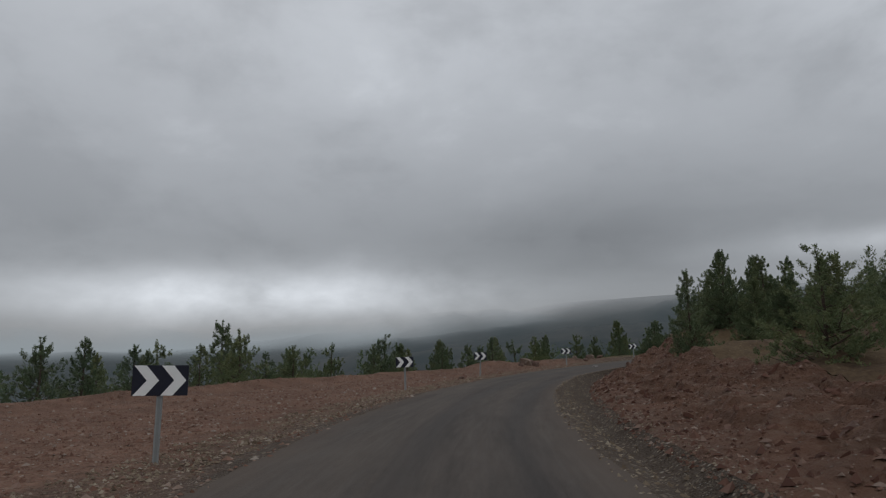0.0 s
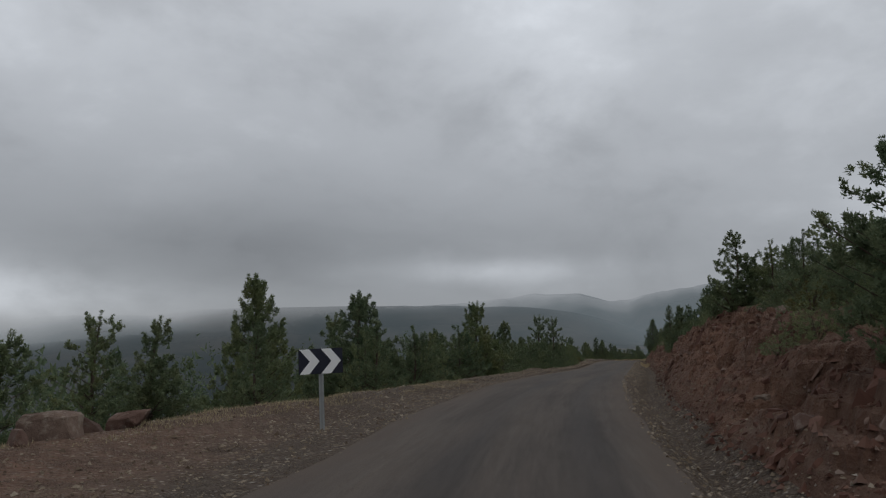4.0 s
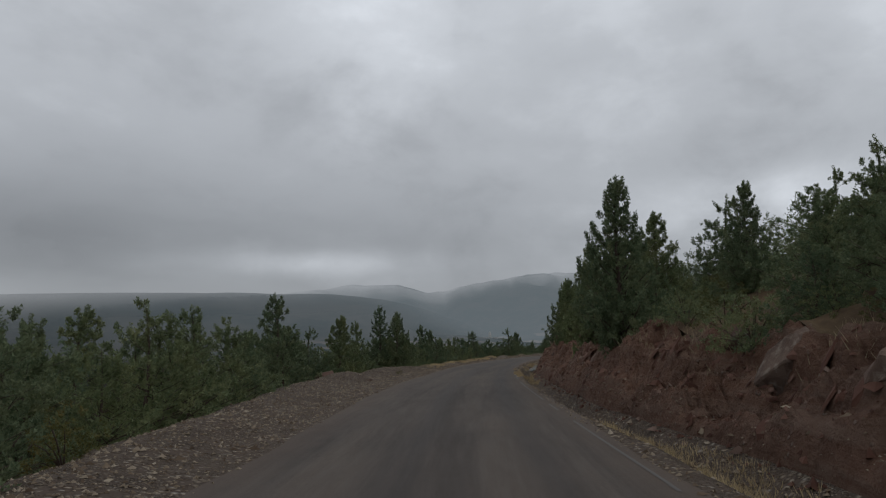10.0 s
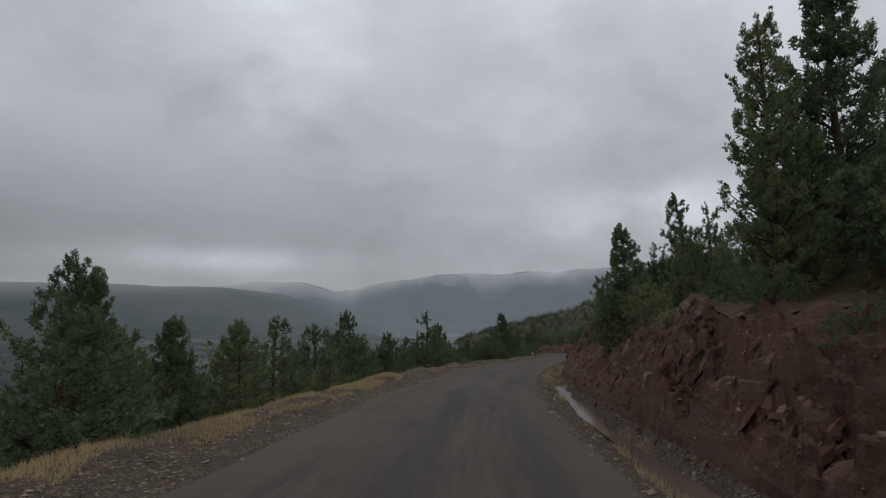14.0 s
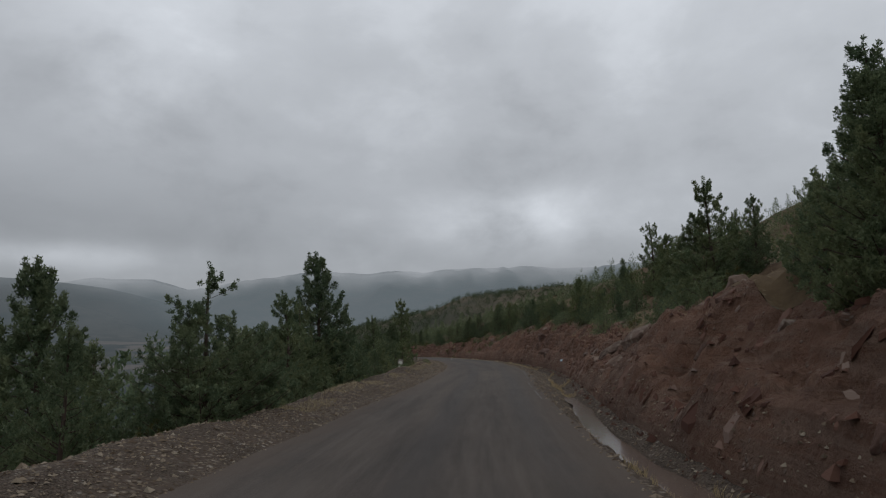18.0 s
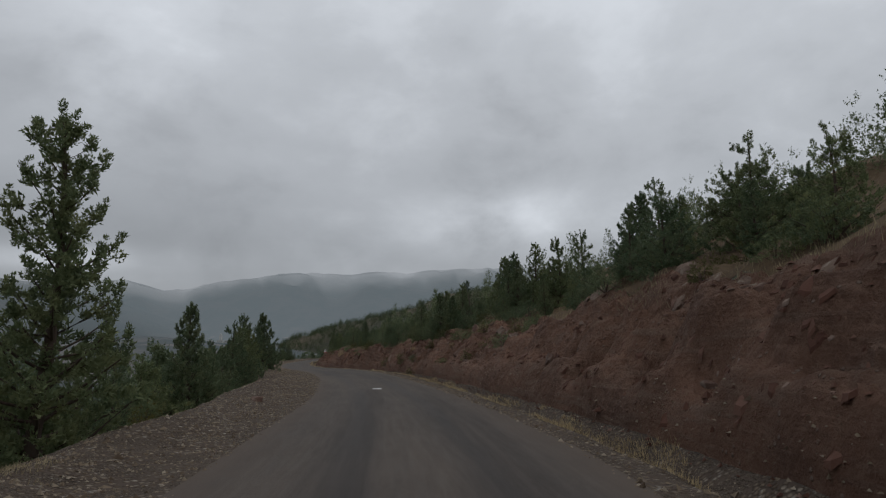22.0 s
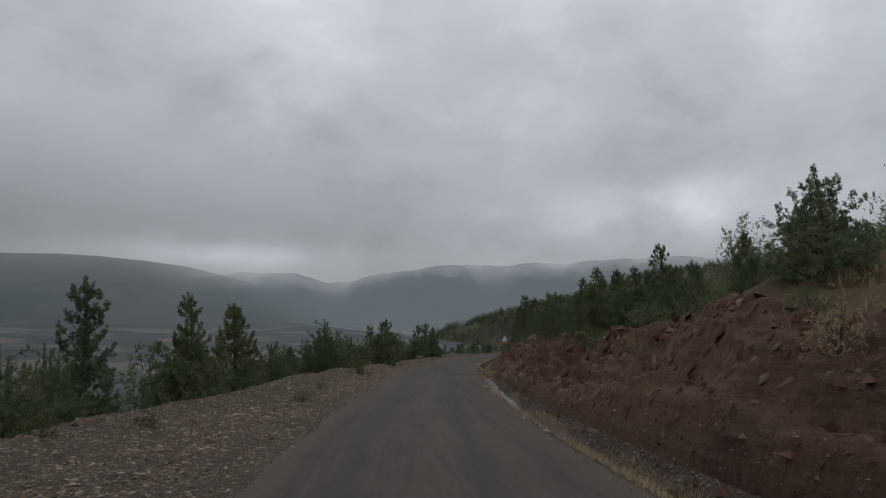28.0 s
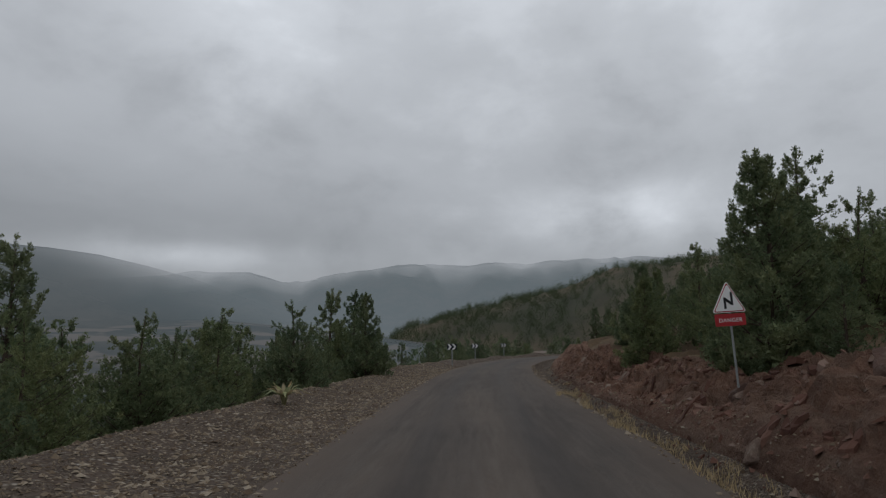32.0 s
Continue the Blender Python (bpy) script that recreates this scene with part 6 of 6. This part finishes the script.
SHRUB_LABEL = {"olive": "small olive green shrub on stony ground", "green": "low dark green shrub on stony ground", "dry": "small dried out yellow shrub"}
shrub_models = {}


def shrub(kind, s, n, size):
    m = Matrix.LocRotScale(spot(s, n, -0.02), Euler((0, 0, random.uniform(0, 6.28))), (size, size, size * random.uniform(0.8, 1.1)))
    if kind not in shrub_models:
        root = new("shrub")
        tagged(part_mesh("twig_frame", SHRUBS[kind][0], root), kind="stuff")
        part_mesh("foliage", SHRUBS[kind][1], root)
        tagged(root, SHRUB_LABEL[kind], "shrub", "roadside shrubs")
        root.matrix_basis = m
        shrub_models[kind] = root
    else:
        copy_thing(shrub_models[kind], Matrix()).matrix_basis = m


CREST_SHRUBS = []
for i in range(190):
    s = 34 + 416 * (i + random.random()) / 190
    low = 0.55 if 394 < s < 440 else 1.0
    CREST_SHRUBS.append((random.choice(("green", "green", "green", "olive")), s, float(foot(s) + bank_wide(s)) + random.uniform(-0.3, 1.5), low * random.uniform(0.7, 1.5)))
for kind, s, n, size in (("olive", 403.5, -5.6, 0.55), ("olive", 401, -6.4, 0.6), ("dry", 404.5, -5.0, 0.45), ("olive", 427.9, -4.5, 0.95), ("dry", 428.1, -4.5, 0.8), ("dry", 435.6, -4.9, 0.7), ("green", 410.7, -3.7, 0.5), ("olive", 427.1, -3.8, 0.4), ("dry", 424.3, -4.0, 0.4), ("olive", 182.2, -4.9, 0.45), ("green", 311.6, -4.5, 0.4), ("olive", 415, -3.9, 0.5), ("olive", 430, -4.9, 0.5), ("olive", 420, -5.8, 0.6), ("green", 312.5, -4.6, 0.45), ("green", 72.5, 4.8, 0.6), ("olive", 357.5, 4.6, 0.8), ("olive", 358.6, 5.2, 0.7), ("dry", 359, 4.9, 0.7), ("olive", 356, 5.8, 0.8), ("olive", 363, 5.2, 0.9), ("dry", 366, 5.6, 0.8), ("olive", 369, 5.0, 0.9), *CREST_SHRUBS):
    shrub(kind, s, n, size)
for kind, s, n, size in (("olive", 440, 5.4, 0.9), ("green", 146, 4.6, 0.6), ("dry", 394, 4.7, 0.8), ("dry", 397, 5.1, 0.9), ("olive", 345, 5.4, 0.8), ("green", 341, 6.2, 0.9), ("green", 352, 5.6, 0.7), ("olive", 248, 4.4, 0.5), ("green", 151, -5.0, 1.0), ("olive", 148, -5.2, 1.3), ("olive", 154, -5.6, 1.1), ("olive", 300, 6.6, 0.8), ("green", 323, 7.6, 0.8), ("olive", 343.5, 6.0, 0.8), ("dry", 344.2, 6.6, 0.6), ("olive", 346.3, 6.8, 0.9), ("green", 347.6, 6.2, 0.7), ("dry", 348.4, 7.2, 0.7), ("olive", 349.7, 6.6, 0.8), ("olive", 351.2, 7.4, 0.9), ("dry", 352.6, 6.4, 0.6), ("green", 353.8, 7.2, 0.9), ("olive", 355.4, 6.3, 0.8), ("dry", 345.2, 5.3, 0.5), ("olive", 341.9, 7.2, 0.9), ("green", 361.0, 5.6, 0.6), ("dry", 362.2, 5.9, 0.6), ("olive", 364.4, 5.4, 0.7)):
    shrub(kind, s, n, size)
for i in range(46):
    s = random.uniform(60, 470)
    if random.random() < 0.45:
        shrub(random.choice(("olive", "green")), s, -float(left_width(s)) - random.uniform(0.0, 1.2), random.uniform(0.5, 1.1))
    else:
        shrub(random.choice(("olive", "green", "green")), s, float(foot(s) + bank_wide(s)) + random.uniform(-0.8, 1.2), random.uniform(0.5, 1.2))


def agave(s, n, size):
    root = new("agave")
    rng = np.random.default_rng(601)
    for i in range(22):
        a = i * 2.4
        tilt = 0.25 + 0.75 * (i / 22)
        pts = [(0, 0), (0.10, 0.30), (0.42 * tilt + 0.1, 0.62 - 0.2 * tilt), (0.75 * tilt + 0.1, 0.85 - 0.62 * tilt)]
        bm = bmesh.new()
        rings = []
        for k, (r, z) in enumerate(pts):
            w = (0.055, 0.075, 0.05, 0.004)[k]
            c = Vector((math.cos(a) * r, math.sin(a) * r, z))
            side = Vector((-math.sin(a), math.cos(a), 0)) * w
            rings.append([bm.verts.new(c - side), bm.verts.new(c + Vector((0, 0, -0.025))), bm.verts.new(c + side)])
        for p, q in zip(rings, rings[1:]):
            bm.faces.new((p[0], p[1], q[1], q[0]))
            bm.faces.new((p[1], p[2], q[2], q[1]))
        part("leaf", bm, AGAVE if i % 3 else STRAW, root)
    root.matrix_basis = Matrix.LocRotScale(spot(s, n, -0.02), None, (size, size, size))
    tagged(root, "spiky green and yellow agave on the gravel", "agave")


agave(460.4, -4.8, 0.85)


# ---- water in the ditch, litter ----
def puddle(name, s0, s1, seed):
    ss = np.arange(s0, s1, 0.35)
    v = []
    for s in ss:
        w = 0.22 + 0.2 * float(vnoise(s * 0.6, 0.0, seed))
        mid = float(foot(s)) - 0.6 + 0.18 * float(vnoise(s * 0.4, 3.0, seed))
        z = float(np.interp(s, S, RZ)) - 0.3
        for n in (mid - w, mid + w):
            x, y = along(s, n)
            v.append((float(x), float(y), z))
    f = [(2 * i, 2 * i + 1, 2 * i + 3, 2 * i + 2) for i in range(len(ss) - 1)]
    tagged(new(name, mesh_of(name, v, f, WATER)), "shallow muddy water running in the ditch", "water", kind="structure")


puddle("water_ditch_1", 194, 228, 701)
puddle("water_ditch_2", 250, 276, 702)
puddle("water_ditch_3", 398, 428, 703)


def litter(s, n, size, mat, label):
    bm = bmesh.new()
    bmesh.ops.create_icosphere(bm, subdivisions=2, radius=size)
    for v in bm.verts:
        v.co *= 1 + 0.5 * noise.noise(v.co / size * 1.7 + Vector((s, n, 0)))
        v.co.z *= 0.55
    me = bpy.data.meshes.new("plastic_bag")
    bm.to_mesh(me)
    bm.free()
    me.materials.append(mat)
    ob = new("plastic_bag", me)
    ob.location = spot(s, n, size * 0.3)
    tagged(ob, label, "litter")


FILM = plain("pale_blue_plastic", (0.42, 0.52, 0.58), 0.35, wear=0.4, scale=20)
litter(293.5, 4.3, 0.11, FILM, "crumpled pale blue plastic bag on the bank")
litter(250.8, 3.3, 0.05, WHITE, "crumpled white plastic scrap in the ditch")


# ---- village across the valley ----
def house(root, wide, deep, high, wall, rows=1):
    part("wall", box(bmesh.new(), -wide / 2, wide / 2, -deep / 2, deep / 2, -6, high), wall, root)
    roof = box(bmesh.new(), -wide / 2 - 0.2, wide / 2 + 0.2, -deep / 2 - 0.2, deep / 2 + 0.2, high + 0.01, high + 0.7)
    part("roof", roof, FAR_WALL, root)
    for r in range(rows):
        for k in range(3):
            x = (k - 1) * wide * 0.3
            part("window", box(bmesh.new(), x - 0.6, x + 0.6, -deep / 2 - 0.08, -deep / 2 + 0.1, 1.2 + 3 * r, 2.6 + 3 * r), OPENING, root)


def far_spot(az, r):
    a = radians(az)
    return MX - math.sin(a) * r, MY + math.cos(a) * r


# pale plaster with a haze glow mixed in, for walls, roofs and tower
FAR_WALL = finish(*far_land("haze_glow_plaster", (0.42, 0.39, 0.36), (0.60, 0.57, 0.53), (0.115, 0.132, 0.140), 0.45, 0.0))
deps = bpy.context.evaluated_depsgraph_get()
scene.view_layers[0].update()


def drop(x, y):
    """The height of the far land under a place."""
    best = -200.0
    for name in ("ground", "backdrop_near_hill"):
        ob = bpy.data.objects[name]
        hit, where, *_ = ob.ray_cast((x, y, 900), (0, 0, -1))
        if hit:
            best = max(best, where.z)
    return best


for i in range(34):
    x, y = far_spot(-43.5 - 8.5 * random.random(), random.uniform(880, 1080))
    root = new("village_house")
    rows = random.choice((1, 1, 2))
    house(root, random.uniform(9, 17), random.uniform(8, 12), 3.4 * rows + random.uniform(0.5, 2), FAR_WALL, rows)
    root.matrix_basis = Matrix.Translation((x, y, drop(x, y) + 0.3)) @ Matrix.Rotation(radians(-47 + random.uniform(-25, 25)), 4, "Z") @ Matrix.Scale(0.5, 4)
    tagged(root, "flat roofed pale village house across the valley", "house", "village houses")
x, y = 905.0, 844.0
root = new("minaret")
part("shaft", box(bmesh.new(), -3, 3, -3, 3, -6, 20), FAR_WALL, root)
part("lantern", box(bmesh.new(), -1.6, 1.6, -1.6, 1.6, 20.01, 25), FAR_WALL, root)
root.matrix_basis = Matrix.Translation((x, y, drop(x, y))) @ Matrix.Scale(0.5, 4)
tagged(root, "slender white tower over the village", "tower")
